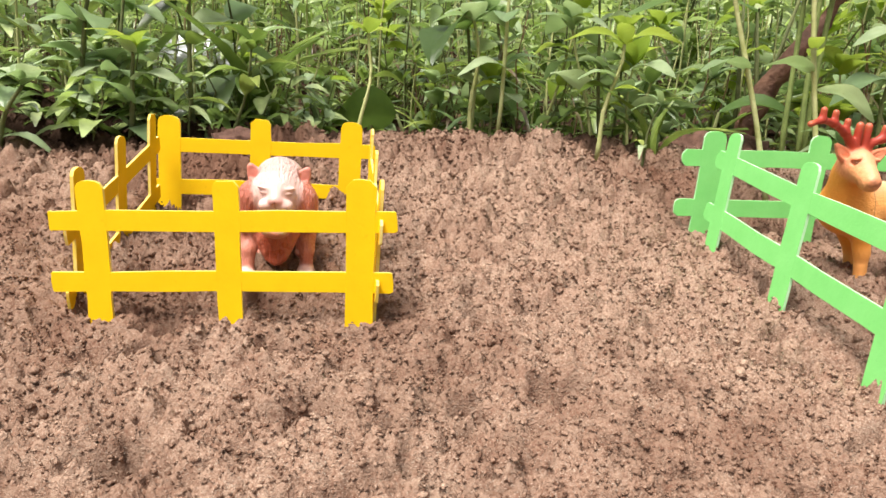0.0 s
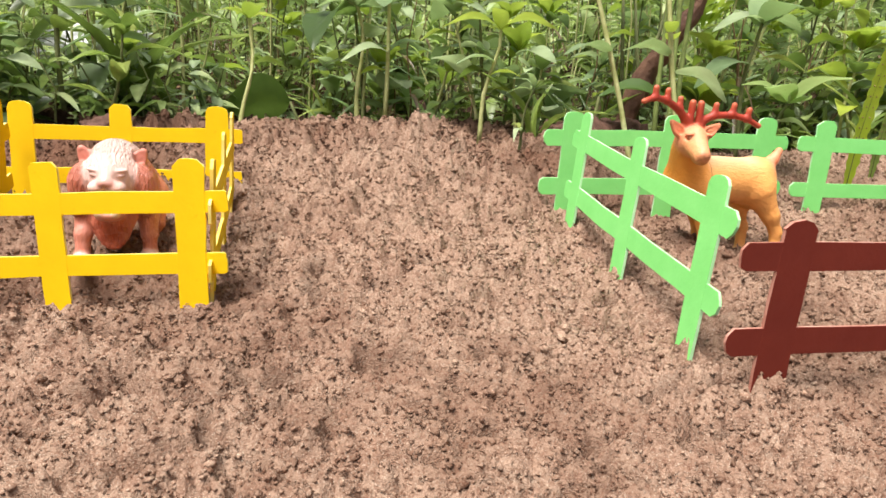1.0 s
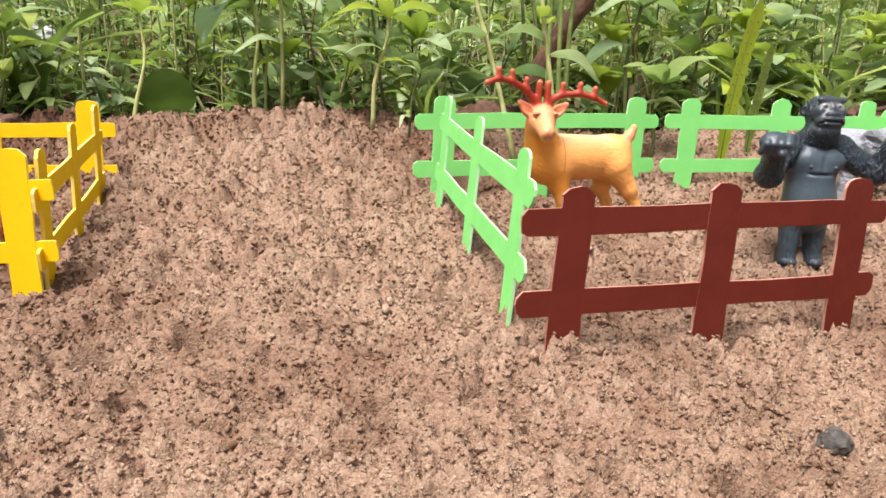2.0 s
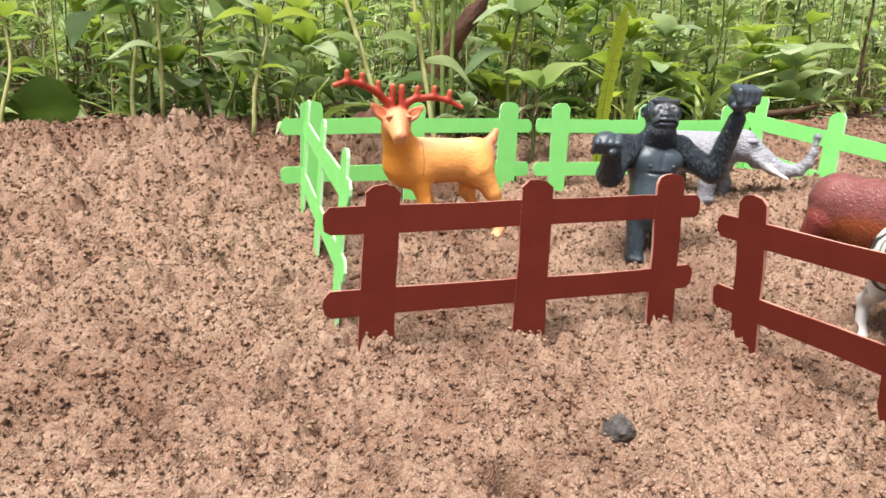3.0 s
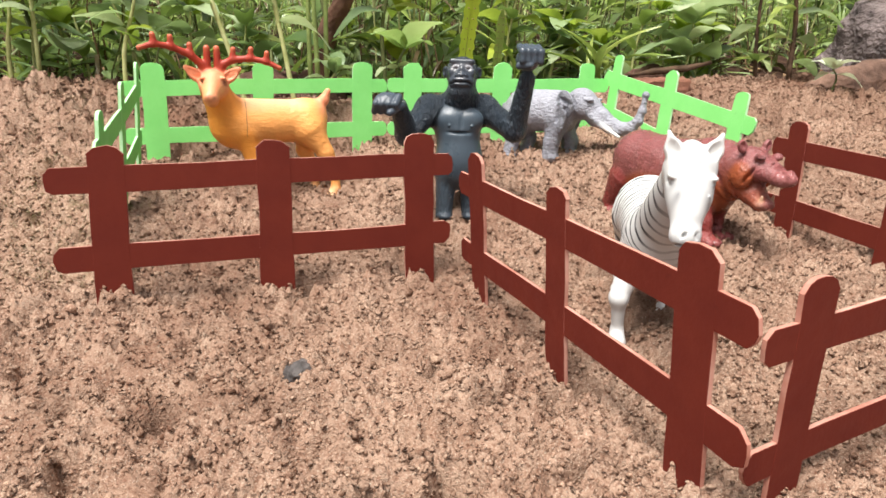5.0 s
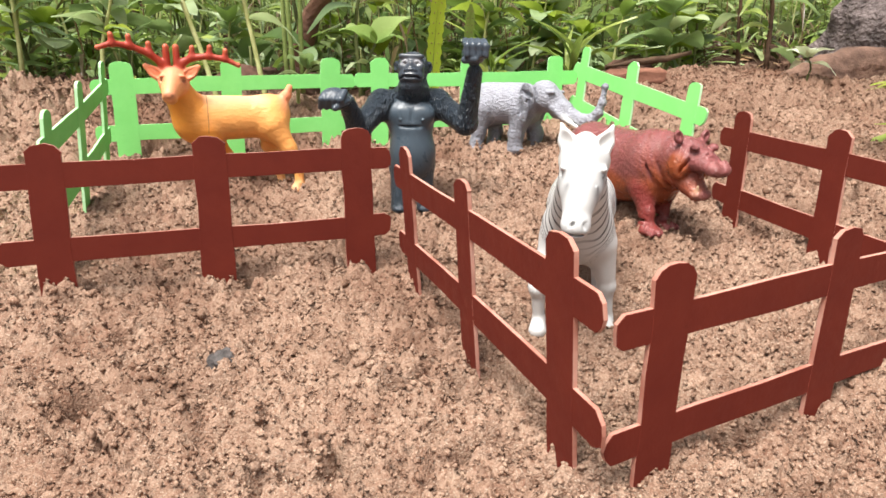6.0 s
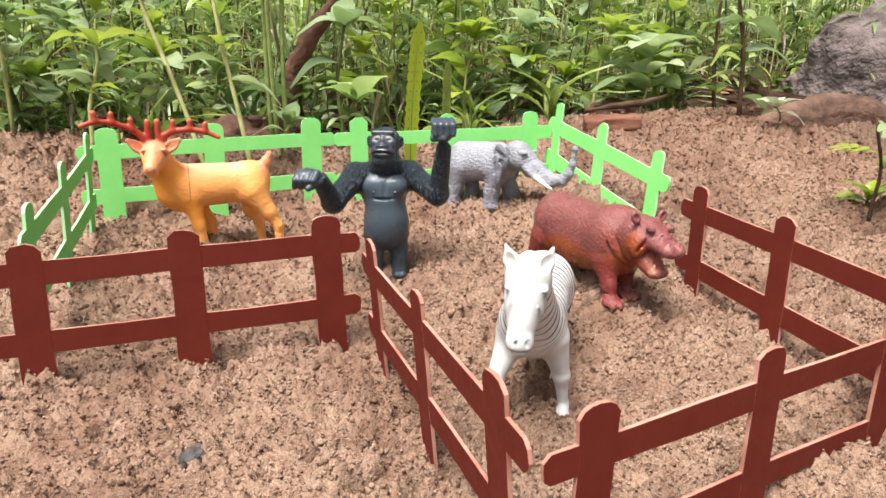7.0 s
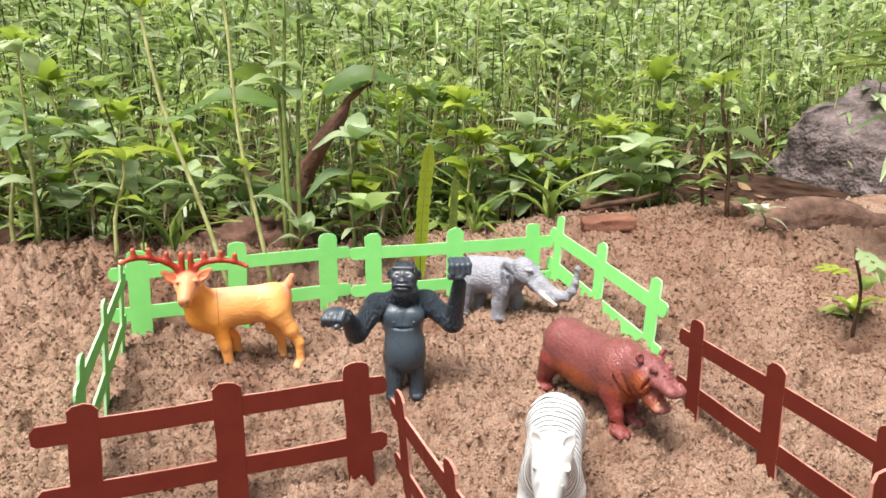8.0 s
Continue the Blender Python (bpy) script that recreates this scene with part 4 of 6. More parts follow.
def toy_zebra():
    w, dark, grey = (0.64, 0.64, 0.63), (0.05, 0.05, 0.055), (0.22, 0.22, 0.23)
    f = Figure(0.8)
    f.limb((-42, 2, 62), (24, 0, 58), 18.5, 17.5, w, k=8, along=(-8, 56))
    f.ball((-46, 2, 61), (17.5, 19.5, 19.5), w, k=8, along=-14)
    f.limb((-40, 1, 56), (6, 0, 56), 16.0, 15.0, w, k=8, along=(-6, 38))
    f.ball((26, 0, 57), (15.5, 15.5, 15.5), w, k=8, along=58, fur=0.6)
    f.limb((30, 0, 63), (76, 0, 101), 16, 9.6, w, k=8, along=(64, 118))
    f.limb((20, 0, 75), (75, 0, 110.5), 2.2, 3.2, w, k=2.5, fur=0.6, along=(60, 118))
    # head: long and narrow, almost upright
    f.limb((80, 0, 102), (87, -0.5, 92), 10.6, 8.6, w, k=5, fur=0)
    f.limb((86, -0.5, 93), (95, -1.5, 78), 8.2, 5.8, w, k=5, fur=0)
    f.limb((86.5, 0, 104), (94.5, -1, 86), 4.4, 3.6, w, k=4, fur=0)
    f.ball((96, -1.5, 76), (5.2, 5.8, 5.2), w, k=3, fur=0)
    f.limb((78, 0, 92), (85.5, -0.5, 83), 6.6, 4.6, w, k=5, fur=0)
    f.twins("ball", (99.8, 2.5, 77.6), (1.5, 1.3, 1.6), grey, k=0.7, fur=0, cut=True)
    f.twins("ball", (98.9, 2.4, 77.6), (0.9, 0.9, 1.1), grey, k=0.4, fur=0)
    f.ball((99.2, -1.5, 73.2), (4, 5.4, 0.55), w, k=0.5, fur=0, cut=True)
    f.twins("ball", (88.4, 9.0, 97.5), (2.8, 1.6, 1.9), grey, k=1.0, fur=0, cut=True)
    f.twins("ball", (88.4, 7.9, 97.3), (2.2, 1.3, 1.4), dark, k=0.4, fur=0)
    f.twins("ball", (88.2, 8.2, 99.8), (3.6, 1.8, 1.2), w, k=1.2, fur=0)
    f.twins("ball", (93.0, 6.2, 89.5), (0.7, 0.6, 5.5), grey, turn=(0, 25, 0), k=0.3, fur=0)
    f.twins("ball", (88, 7.8, 90), (0.6, 0.6, 5.0), grey, turn=(0, 25, 0), k=0.3, fur=0)
    f.twins("ball", (84.5, 8.6, 91), (0.6, 0.6, 5.0), grey, turn=(0, 20, 0), k=0.3, fur=0)
    # cupped ears, and the forelock between them
    for s in (1, -1):
        f.ball((81, s * 7.6, 109.5), (2.6, 4.2, 5.6), w, (-s * 22, 12, 0), k=2.0, fur=0)
        f.limb((81, s * 8.4, 111), (81.5, s * 10.8, 117.5), 3.0, 0.9, w, k=1.5, fur=0)
        f.ball((83.6, s * 8.4, 111.0), (2.4, 2.6, 5.0), grey, (-s * 22, 12, 0), k=0.9, fur=0, cut=True)
    f.limb((78, 0, 110), (86, 0, 108.5), 3.4, 2.4, (0.36, 0.36, 0.37), k=2.5, fur=0)
    f.ball((88.5, 0.5, 105), (2.2, 1.8, 3.6), (0.36, 0.36, 0.37), (0, 24, 0), k=1.5, fur=0)
    f.limb((-60, 2, 66), (-66, 2, 44), 3.4, 2.6, w, k=2, fur=0)
    f.limb((-66, 2, 44), (-67, 2, 30), 2.6, 3.0, w, k=2, fur=0)
    # walking legs with knobbed knees and small hoofs
    for y, fx, hx, kx in ((-17, 33, -62, 39), (20, 21, -27, 26)):
        out = 1.08 if y < 0 else 0.9
        f.limb((26, y * 0.62, 50), (kx - 4, y * out, 28), 9.0, 4.8, w, k=6, fur=0)
        f.ball((kx - 4, y * out, 27), (4.8, 4.7, 5.2), w, k=2, fur=0)
        f.limb((kx - 4, y * out, 26), (fx - 2, y, 8), 4.0, 3.1, w, k=3, fur=0)
        f.limb((fx - 2, y, 7), (fx + 2, y, 2), 3.6, 5.0, w, k=2, fur=0)
        side = -9 if y < 0 else 13
        f.limb((-44, side * 0.8, 54), (hx + 8, side, 34), 11.5, 6.0, w, k=6, fur=0.5, along=(-8, -22))
        f.limb((hx + 8, side, 34), (hx - 3, side * 1.1, 26), 5.6, 4.4, w, k=3, fur=0.2, along=(-22, -26))
        f.limb((hx - 3, side * 1.1, 26), (hx - 1, side * 1.2, 8), 4.0, 3.3, w, k=3, fur=0)
        f.limb((hx - 1, side * 1.2, 7), (hx + 3, side * 1.2, 2), 3.8, 5.0, w, k=2, fur=0)
    m = toy_material("white_plastic", (300, 300, 300), 0.42, 0.15, 0.0006, 0.03)
    xyz = m.tree.nodes.new("ShaderNodeSeparateXYZ")
    m.link(m.coords(), xyz.inputs[0])
    run = m.math("ADD", m.attribute("along"), m.math("MULTIPLY", xyz.outputs[2], -170.0))
    run = m.math("ADD", run, m.math("MULTIPLY", m.noise(38, 2), 11.0))
    wave = m.math("SINE", m.math("MULTIPLY", run, 1.05))
    line = m.ramp(wave, (0.55, (0, 0, 0)), (0.80, (1, 1, 1)))
    keep = m.math("MULTIPLY", line, m.ramp(m.attribute("fur"), (0.25, (0, 0, 0)), (0.5, (1, 1, 1))))
    keep = m.math("MULTIPLY", keep, m.ramp(m.noise(90, 2), (0.28, (0.2,) * 3), (0.40, (1, 1, 1))))
    front = m.math("ADD", m.math("MULTIPLY", xyz.outputs[0], 10.0), m.math("MULTIPLY", xyz.outputs[2], -9.0))
    keep = m.math("MULTIPLY", keep, m.ramp(m.math("ADD", front, 0.5), (0.38, (1, 1, 1)), (0.50, (0, 0, 0))))
    m.color(m.mix(keep, m.attribute("paint", "Color"), (0.045, 0.045, 0.05)))
    return tagged(f.build("toy_zebra", m.mat, stand(0.6297, 0.3486, -0.002, 249, 0.985)), "white plastic toy zebra with thin painted black stripes", "toy zebra")


def toy_lion():
    p, pale, mane, dark = (0.60, 0.225, 0.16), (0.76, 0.50, 0.44), (0.55, 0.17, 0.11), (0.07, 0.025, 0.02)
    beard, ear, tooth = (0.50, 0.115, 0.06), (0.42, 0.06, 0.055), (0.74, 0.56, 0.34)
    f = Figure(0.8)
    f.limb((-38, 0, 44), (8, 0, 46), 18, 20, p, k=8, fur=0.3)
    f.ball((-40, 0, 42), (17, 17, 18), p, k=8, fur=0.3)
    # the mane: a dome over the head, full cheeks, a ruff that falls to a pointed beard
    f.ball((4, 0, 50), (22, 24, 25), mane, k=8)
    f.ball((20, 0, 47), (15, 21, 19), mane, k=6)
    # Pale dome: the sky's bright sheen on the head is put into the paint.
    f.ball((14, 0, 67), (20, 16, 14.5), pale, k=7)
    f.twins("ball", (26, 18.5, 53), (9, 8.5, 13), mane, turn=(8, 0, 0), k=4)
    f.twins("ball", (27, 20.5, 42), (7, 6, 11), mane, turn=(14, 0, 0), k=3)
    for i in range(7):
        a = -1.05 + 0.35 * i
        f.limb((26, 16 * math.sin(a), 40), (30, 9 * math.sin(a), 24 - 14 * math.cos(a)), 5.0, 1.8, beard if abs(a) < 0.8 else mane, k=2.4)
    f.ball((28, 0, 29), (8, 10, 12), beard, k=5)
    f.ball((27, 0, 58), (15, 17, 16), pale, k=6, fur=0.5)
    for s in (1, -1):
        f.ball((23, s * 16.0, 69.5), (3.0, 5.0, 5.4), p, (-s * 26, 0, 0), k=2, fur=0)
        f.ball((23, s * 18.0, 73), (2.2, 3.0, 4.0), p, (-s * 26, 0, 0), k=1.5, fur=0)
        f.ball((26.0, s * 16.8, 70.4), (2.4, 3.2, 4.4), ear, (-s * 22, 0, 0), k=1.2, fur=0, cut=True)
        f.ball((23.6, s * 16.6, 70.2), (1.2, 3.0, 4.0), ear, (-s * 22, 0, 0), k=0.6, fur=0)
        # narrow eyes under a low brow
        f.ball((42.2, s * 7.8, 60.0), (2.2, 3.8, 1.5), (0.45, 0.20, 0.15), (s * 8, 0, 0), k=0.8, fur=0, cut=True)
        f.ball((39.8, s * 7.8, 59.8), (2.0, 2.9, 1.2), (0.62, 0.38, 0.32), (s * 8, 0, 0), k=0.4, fur=0)
        f.ball((39.8, s * 8, 63), (2.0, 4.6, 1.2), pale, (s * 8, 0, 0), k=1.8, fur=0)
        f.ball((41.5, s * 5.6, 52.0), (6.0, 5.6, 4.2), pale, k=2.0, fur=0.1)
        f.limb((46, s * 6.4, 47.5), (46.6, s * 6.4, 43), 1.6, 0.7, tooth, k=0.4, fur=0)
        f.limb((45.2, s * 5.4, 35.5), (45.6, s * 5.4, 39.5), 1.5, 0.7, tooth, k=0.4, fur=0)
    f.limb((36, 0, 63), (44.8, 0, 56.0), 4.2, 3.6, pale, k=5, fur=0)
    f.ball((46.8, 0, 55.0), (2.0, 4.2, 1.7), (0.46, 0.15, 0.11), k=1.2, fur=0)
    f.twins("ball", (49.6, 1.9, 55.2), (1.0, 1.1, 0.8), dark, k=0.4, fur=0, cut=True)
    f.ball((47.5, 0, 51.5), (2.4, 0.6, 3.2), pale, k=0.8, fur=0, cut=True)
    f.ball((38, 0, 34), (8.5, 9.4, 4.8), p, k=4, fur=0.1)
    f.ball((47, 0, 41.5), (11, 8.8, 5.4), dark, k=1.2, cut=True)
    f.ball((36, 0, 41.5), (4, 7.6, 5.2), (0.30, 0.06, 0.045), k=1.0, fur=0)
    f.limb((45.4, -7.0, 48.4), (45.4, 7.0, 48.4), 1.3, 1.3, tooth, k=0.5, fur=0)
    f.limb((44.5, -5.0, 36.6), (44.5, 5.0, 36.6), 1.0, 1.0, tooth, k=0.5, fur=0)
    f.ball((40, 0, 38), (5, 4.6, 1.8), (0.58, 0.18, 0.14), k=0.8, fur=0)
    for y, reach in ((-18, 8), (19, -8)):
        f.limb((14, y, 38), (22 + reach * 0.6, y * 1.05, 18), 8.5, 5.2, p, k=6, fur=0.3)
        f.limb((22 + reach * 0.6, y * 1.05, 18), (22 + reach, y * 1.05, 4), 5.0, 4.6, p, k=3, fur=0.3)
        f.ball((27 + reach, y * 1.05, 2.5), (8.4, 6.4, 4.2), pale, k=3, fur=0)
        for t in (-4, 0, 4):
            f.ball((34 + reach, y * 1.05 + t, 1.8), (2.4, 1.9, 2.4), pale, k=0.9, fur=0)
        f.limb((-40, y * 0.7, 36), (-34, y * 0.8, 16), 12, 7, p, k=6, fur=0.3)
        f.limb((-34, y * 0.8, 16), (-38, y * 0.8, 4), 6.4, 5.6, p, k=3, fur=0.3)
        f.ball((-33, y * 0.8, 3), (8.5, 6.5, 4.2), p, k=3, fur=0)
    f.limb((-55, 0, 46), (-64, 3, 22), 3, 2.4, p, k=2, fur=0)
    f.ball((-65, 3, 18), (4, 4, 6), mane, k=2)
    mat = toy_material("pinkish_plastic", (320, 520, 95), 0.30, 1.0, 0.0045, 0.12).mat
    return tagged(f.build("toy_lion", mat, stand(-0.0475, 0.5405, 0.016, 282, 0.96)), "glossy pinkish-brown plastic toy lion with its mouth open", "toy lion")


toy_deer()
toy_gorilla()
toy_hippo()
toy_elephant()
toy_zebra()
toy_lion()

# ---- plants ----


def leaf_mesh(name, length, width, material, curl=0.25, fold=0.25, belly=0.42, teeth=0, rows=7, stalk=0.0, plump=0.85):
    """A leaf along +x from its stalk, folded on its midrib and drooping at the tip."""
    verts, faces = [], []
    for i in range(rows + 1):
        t = i / rows
        w = max(0.0, math.sin(math.pi * t ** (math.log(0.5) / math.log(belly)))) ** plump * width / 2
        if teeth and 0 < i < rows:
            w *= 1.12 if i % 2 else 0.88
        x = stalk + length * t
        z = length * (0.18 * math.sin(t * 2.2) - curl * t * t)
        if i in (0, rows):
            w = width * 0.02
        for s in (-1, -0.5, 0, 0.5, 1):
            verts.append((x - abs(s) * w * 0.12, s * w, z + abs(s) * w * fold + 0.02 * length * math.sin(9 * t + 3 * s)))
    for i in range(rows):
        for j in range(4):
            a = i * 5 + j
            faces.append((a, a + 1, a + 6, a + 5))
    mesh = bpy.data.meshes.new(name)
    mesh.from_pydata(verts, [], faces)
    mesh.polygons.foreach_set("use_smooth", [True] * len(faces))
    mesh.materials.append(material)
    mesh.update()
    return mesh


def tube(points, radii, sides=6):
    """A bent, tapering stem through the points."""
    bm = bmesh.new()
    rings = []
    for i, p in enumerate(points):
        p = Vector(p)
        way = (Vector(points[min(i + 1, len(points) - 1)]) - Vector(points[max(i - 1, 0)])).normalized()
        side = way.orthogonal().normalized()
        up = way.cross(side)
        rings.append([bm.verts.new(p + radii[i] * (math.cos(2 * math.pi * k / sides) * side + math.sin(2 * math.pi * k / sides) * up)) for k in range(sides)])
    for a, b in zip(rings, rings[1:]):
        off = min(range(sides), key=lambda k: (b[k].co - a[0].co).length)
        for k in range(sides):
            f = bm.faces.new((a[k], a[(k + 1) % sides], b[(k + 1 + off) % sides], b[(k + off) % sides]))
            f.smooth = True
    bm.faces.new(rings[-1])
    bm.faces.new(rings[0][::-1])
    bmesh.ops.recalc_face_normals(bm, faces=bm.faces)
    return bm


OVATE = [leaf_mesh("leaf", 0.046, 0.026, LEAF, 0.35, 0.3), leaf_mesh("leaf", 0.038, 0.022, LEAF, 0.1, 0.2), leaf_mesh("leaf", 0.052, 0.024, LEAF, 0.5, 0.35)]
PALE = [leaf_mesh("leaf", 0.050, 0.028, LEAF_PALE, 0.3, 0.2), leaf_mesh("leaf", 0.042, 0.023, LEAF_PALE, 0.15, 0.3), leaf_mesh("leaf", 0.040, 0.020, LEAF_PALE, 0.45, 0.3)]
BROAD = [leaf_mesh("leaf", 0.048, 0.028, LEAF_PALE, 0.35, 0.15, 0.45, rows=9, plump=0.62), leaf_mesh("leaf", 0.043, 0.027, LEAF_PALE, 0.2, 0.2, 0.45, rows=9, plump=0.62), leaf_mesh("leaf", 0.052, 0.030, LEAF_PALE, 0.55, 0.15, 0.45, rows=9, plump=0.62)]
WHITE = [leaf_mesh("leaf", 0.050, 0.028, LEAF_WHITE, 0.3, 0.2), leaf_mesh("leaf", 0.042, 0.024, LEAF_WHITE, 0.15, 0.2)]
LIME = [leaf_mesh("leaf", 0.040, 0.020, LEAF_LIME, 0.2, 0.3), leaf_mesh("leaf", 0.048, 0.022, LEAF_LIME, 0.35, 0.25)]
LANCE = [leaf_mesh("leaf", 0.062, 0.015, LEAF, 0.45, 0.3, 0.38), leaf_mesh("leaf", 0.052, 0.012, LEAF, 0.25, 0.3, 0.38), leaf_mesh("leaf", 0.058, 0.013, LEAF_PALE, 0.5, 0.3, 0.38)]


def lobed_mesh(name, length, material):
    """A divided leaf: narrow lobes in pairs along one rib and one at the tip."""
    verts, faces = [], []
    for t, side, share in [(0.25, 1, 0.34), (0.25, -1, 0.34), (0.45, 1, 0.42), (0.45, -1, 0.42), (0.65, 1, 0.36), (0.65, -1, 0.36), (0.05, 0, 0.98)]:
        a = radians(48) * side
        root = Vector((length * t, 0, 0.10 * length * math.sin(2.4 * t)))
        way, out = Vector((math.cos(a), math.sin(a), 0.10)), Vector((-math.sin(a), math.cos(a), 0))
        long, wide = length * share, length * (0.062 if side else 0.05)
        k = len(verts)
        for i in range(6):
            u = i / 5
            w = wide * (0.25 + 1.1 * math.sin(math.pi * min(1, 0.12 + u * 0.88)))
            mid = root + way * long * u - Vector((0, 0, 0.16 * long * u * u))
            verts += [tuple(mid - out * w + Vector((0, 0, 0.2 * w))), tuple(mid), tuple(mid + out * w + Vector((0, 0, 0.2 * w)))]
        faces += [(k + 3 * i + j, k + 3 * i + j + 1, k + 3 * i + j + 4, k + 3 * i + j + 3) for i in range(5) for j in (0, 1)]
    mesh = bpy.data.meshes.new(name)
    mesh.from_pydata(verts, [], faces)
    mesh.polygons.foreach_set("use_smooth", [True] * len(faces))
    mesh.materials.append(material)
    return mesh


YOUNG = [leaf_mesh("leaf", 0.048, 0.027, LEAF_FRESH, 0.2, 0.2, 0.45, rows=9, plump=0.65), leaf_mesh("leaf", 0.042, 0.025, LEAF_FRESH, 0.3, 0.2, 0.45, rows=9, plump=0.65)]
LOBED = [lobed_mesh("leaf", 0.060, LEAF_LIME), lobed_mesh("leaf", 0.052, LEAF), lobed_mesh("leaf", 0.056, LEAF_PALE)]
TOOTHED = [leaf_mesh("leaf", 0.044, 0.020, LEAF, 0.3, 0.25, 0.4, 1), leaf_mesh("leaf", 0.036, 0.016, LEAF_LIME, 0.3, 0.25, 0.4, 1)]


def weed(x, y, height, leaves, tops, stem_material, label, seed, nodes=4, lean=(0, 0), size=1.0, radius=0.0022, bare=0.3, pitch=12, whorl=2, sink=0.0):
    """A weed: a bent stem, leaf pairs turned crosswise from node to node, and a tuft of leaves at its top."""
    rnd = random.Random(seed)
    base = ground_z(x, y) - 0.006 - sink
    plant = thing("weed_plant", pose(x, y, base), label, "weed", "weeds behind the pens")
    pts = []
    for i in range(6):
        t = i / 5
        pts.append((lean[0] * t + 0.008 * math.sin(3.1 * t + seed) * t, lean[1] * t + 0.006 * math.sin(4.3 * t + seed * 2) * t, height * t))
    part("stem", tube(pts, [radius * (1.15 - 0.55 * i / 5) for i in range(6)]), stem_material, plant)

    def along(t):
        i = min(int(t * 5), 4)
        return Vector(pts[i]).lerp(Vector(pts[i + 1]), t * 5 - i)

    spin = rnd.uniform(0, 360)
    for n in range(nodes):
        t = bare + (0.96 - bare) * n / max(1, nodes - 1) if nodes > 1 else 0.8
        grow = size * (1.05 - 0.35 * abs(t - 0.55)) * rnd.uniform(0.8, 1.15)
        for k in range(whorl):
            ob = new("leaf", rnd.choice(leaves))
            ob.parent = plant
            a = spin + 90 * n + 360 / whorl * k + rnd.uniform(-22, 22)
            ob.matrix_basis = Matrix.Translation(along(t)) @ pose(0, 0, 0, rnd.uniform(-18, 18), -pitch - rnd.uniform(-22, 22), a) @ Matrix.Scale(grow, 4)
    for k in range(5):
        ob = new("leaf", rnd.choice(tops))
        ob.parent = plant
        ob.matrix_basis = Matrix.Translation(along(1.0)) @ pose(0, 0, 0, rnd.uniform(-15, 15), -rnd.uniform(15, 48), 72 * k + spin + rnd.uniform(-15, 15)) @ Matrix.Scale(size * rnd.uniform(0.65, 0.95), 4)
    return plant


def undergrowth(name, label, material, bases, heights, per, length, width, rnd, droop, rows=4, up=(0.1, 0.9), stem=0.0021, upright=0.2, stalk=STEM):
    """Weeds too many to count, in one mesh: thin stems and leaves along them."""
    n = len(bases)
    bx, by = bases[:, 0], bases[:, 1]
    bz = slope(bx, by) - 0.01
    tilt = rnd.normal(0, 0.12, (n, 2)) * heights[:, None]
    total = n * per
    who = np.repeat(np.arange(n), per)
    t = rnd.uniform(up[0], up[1], total)
    t = np.where(rnd.rand(total) < 0.3, 1.0, t)
    root = np.stack([bx[who] + tilt[who, 0] * t, by[who] + tilt[who, 1] * t, bz[who] + heights[who] * t], 1)
    yaw = rnd.uniform(0, 2 * np.pi, total)
    pitch = rnd.normal(upright, 0.4, total)
    long = length * rnd.uniform(0.6, 1.3, total) * (1.15 - 0.5 * t)
    wide = width * rnd.uniform(0.7, 1.25, total) * (1.15 - 0.5 * t)
    fwd = np.stack([np.cos(yaw) * np.cos(pitch), np.sin(yaw) * np.cos(pitch), np.sin(pitch)], 1)
    side = np.stack([-np.sin(yaw), np.cos(yaw), rnd.normal(0, 0.3, total)], 1)
    nor = np.cross(fwd, side)
    verts = []
    for i in range(rows + 1):
        s = i / rows
        w = (math.sin(math.pi * min(1, s * 0.93 + 0.03) ** 0.8)) * 0.5 + (0.02 if i == rows else 0.0)
        mid = root + fwd * (long * s)[:, None] - np.array((0, 0, 1)) * (droop * long * s * s)[:, None]
        lift = nor * (wide * w * 0.3)[:, None]
        verts += [mid - side * (wide * w)[:, None] + lift, mid, mid + side * (wide * w)[:, None] + lift]
    per_leaf = 3 * (rows + 1)
    v = np.stack(verts, 1).reshape(-1, 3)
    quad = [(3 * i + j, 3 * i + j + 1, 3 * i + j + 4, 3 * i + j + 3) for i in range(rows) for j in (0, 1)]
    q = (np.array(quad)[None] + (np.arange(total) * per_leaf)[:, None, None]).reshape(-1, 4)
    # stems: three-sided, in three stretches
    rings = []
    for i in range(4):
        s = i / 3
        c = np.stack([bx + tilt[:, 0] * s + 0.01 * np.sin(7 * s + bx * 90) * s, by + tilt[:, 1] * s, bz + heights * s], 1)
        r = stem * (1.2 - 0.6 * s)
        for k in range(3):
            rings.append(c + r * np.array((math.cos(2.1 * k), math.sin(2.1 * k), 0)))
    sv = np.stack(rings, 1).reshape(-1, 3)
    tri = [(3 * i + k, 3 * i + (k + 1) % 3, 3 * i + 3 + (k + 1) % 3, 3 * i + 3 + k) for i in range(3) for k in range(3)]
    sq = (np.array(tri)[None] + (np.arange(n) * 12)[:, None, None]).reshape(-1, 4) + len(v)
    mesh = fill_mesh(bpy.data.meshes.new(name), np.concatenate([v, sv]), np.concatenate([q, sq]))
    mesh.materials.append(material)
    mesh.materials.append(stalk)
    idx = np.zeros(len(q) + len(sq), np.int32)
    idx[len(q):] = 1
    mesh.polygons.foreach_set("material_index", idx)
    return tagged(new(name, mesh), label, "undergrowth", kind="stuff")


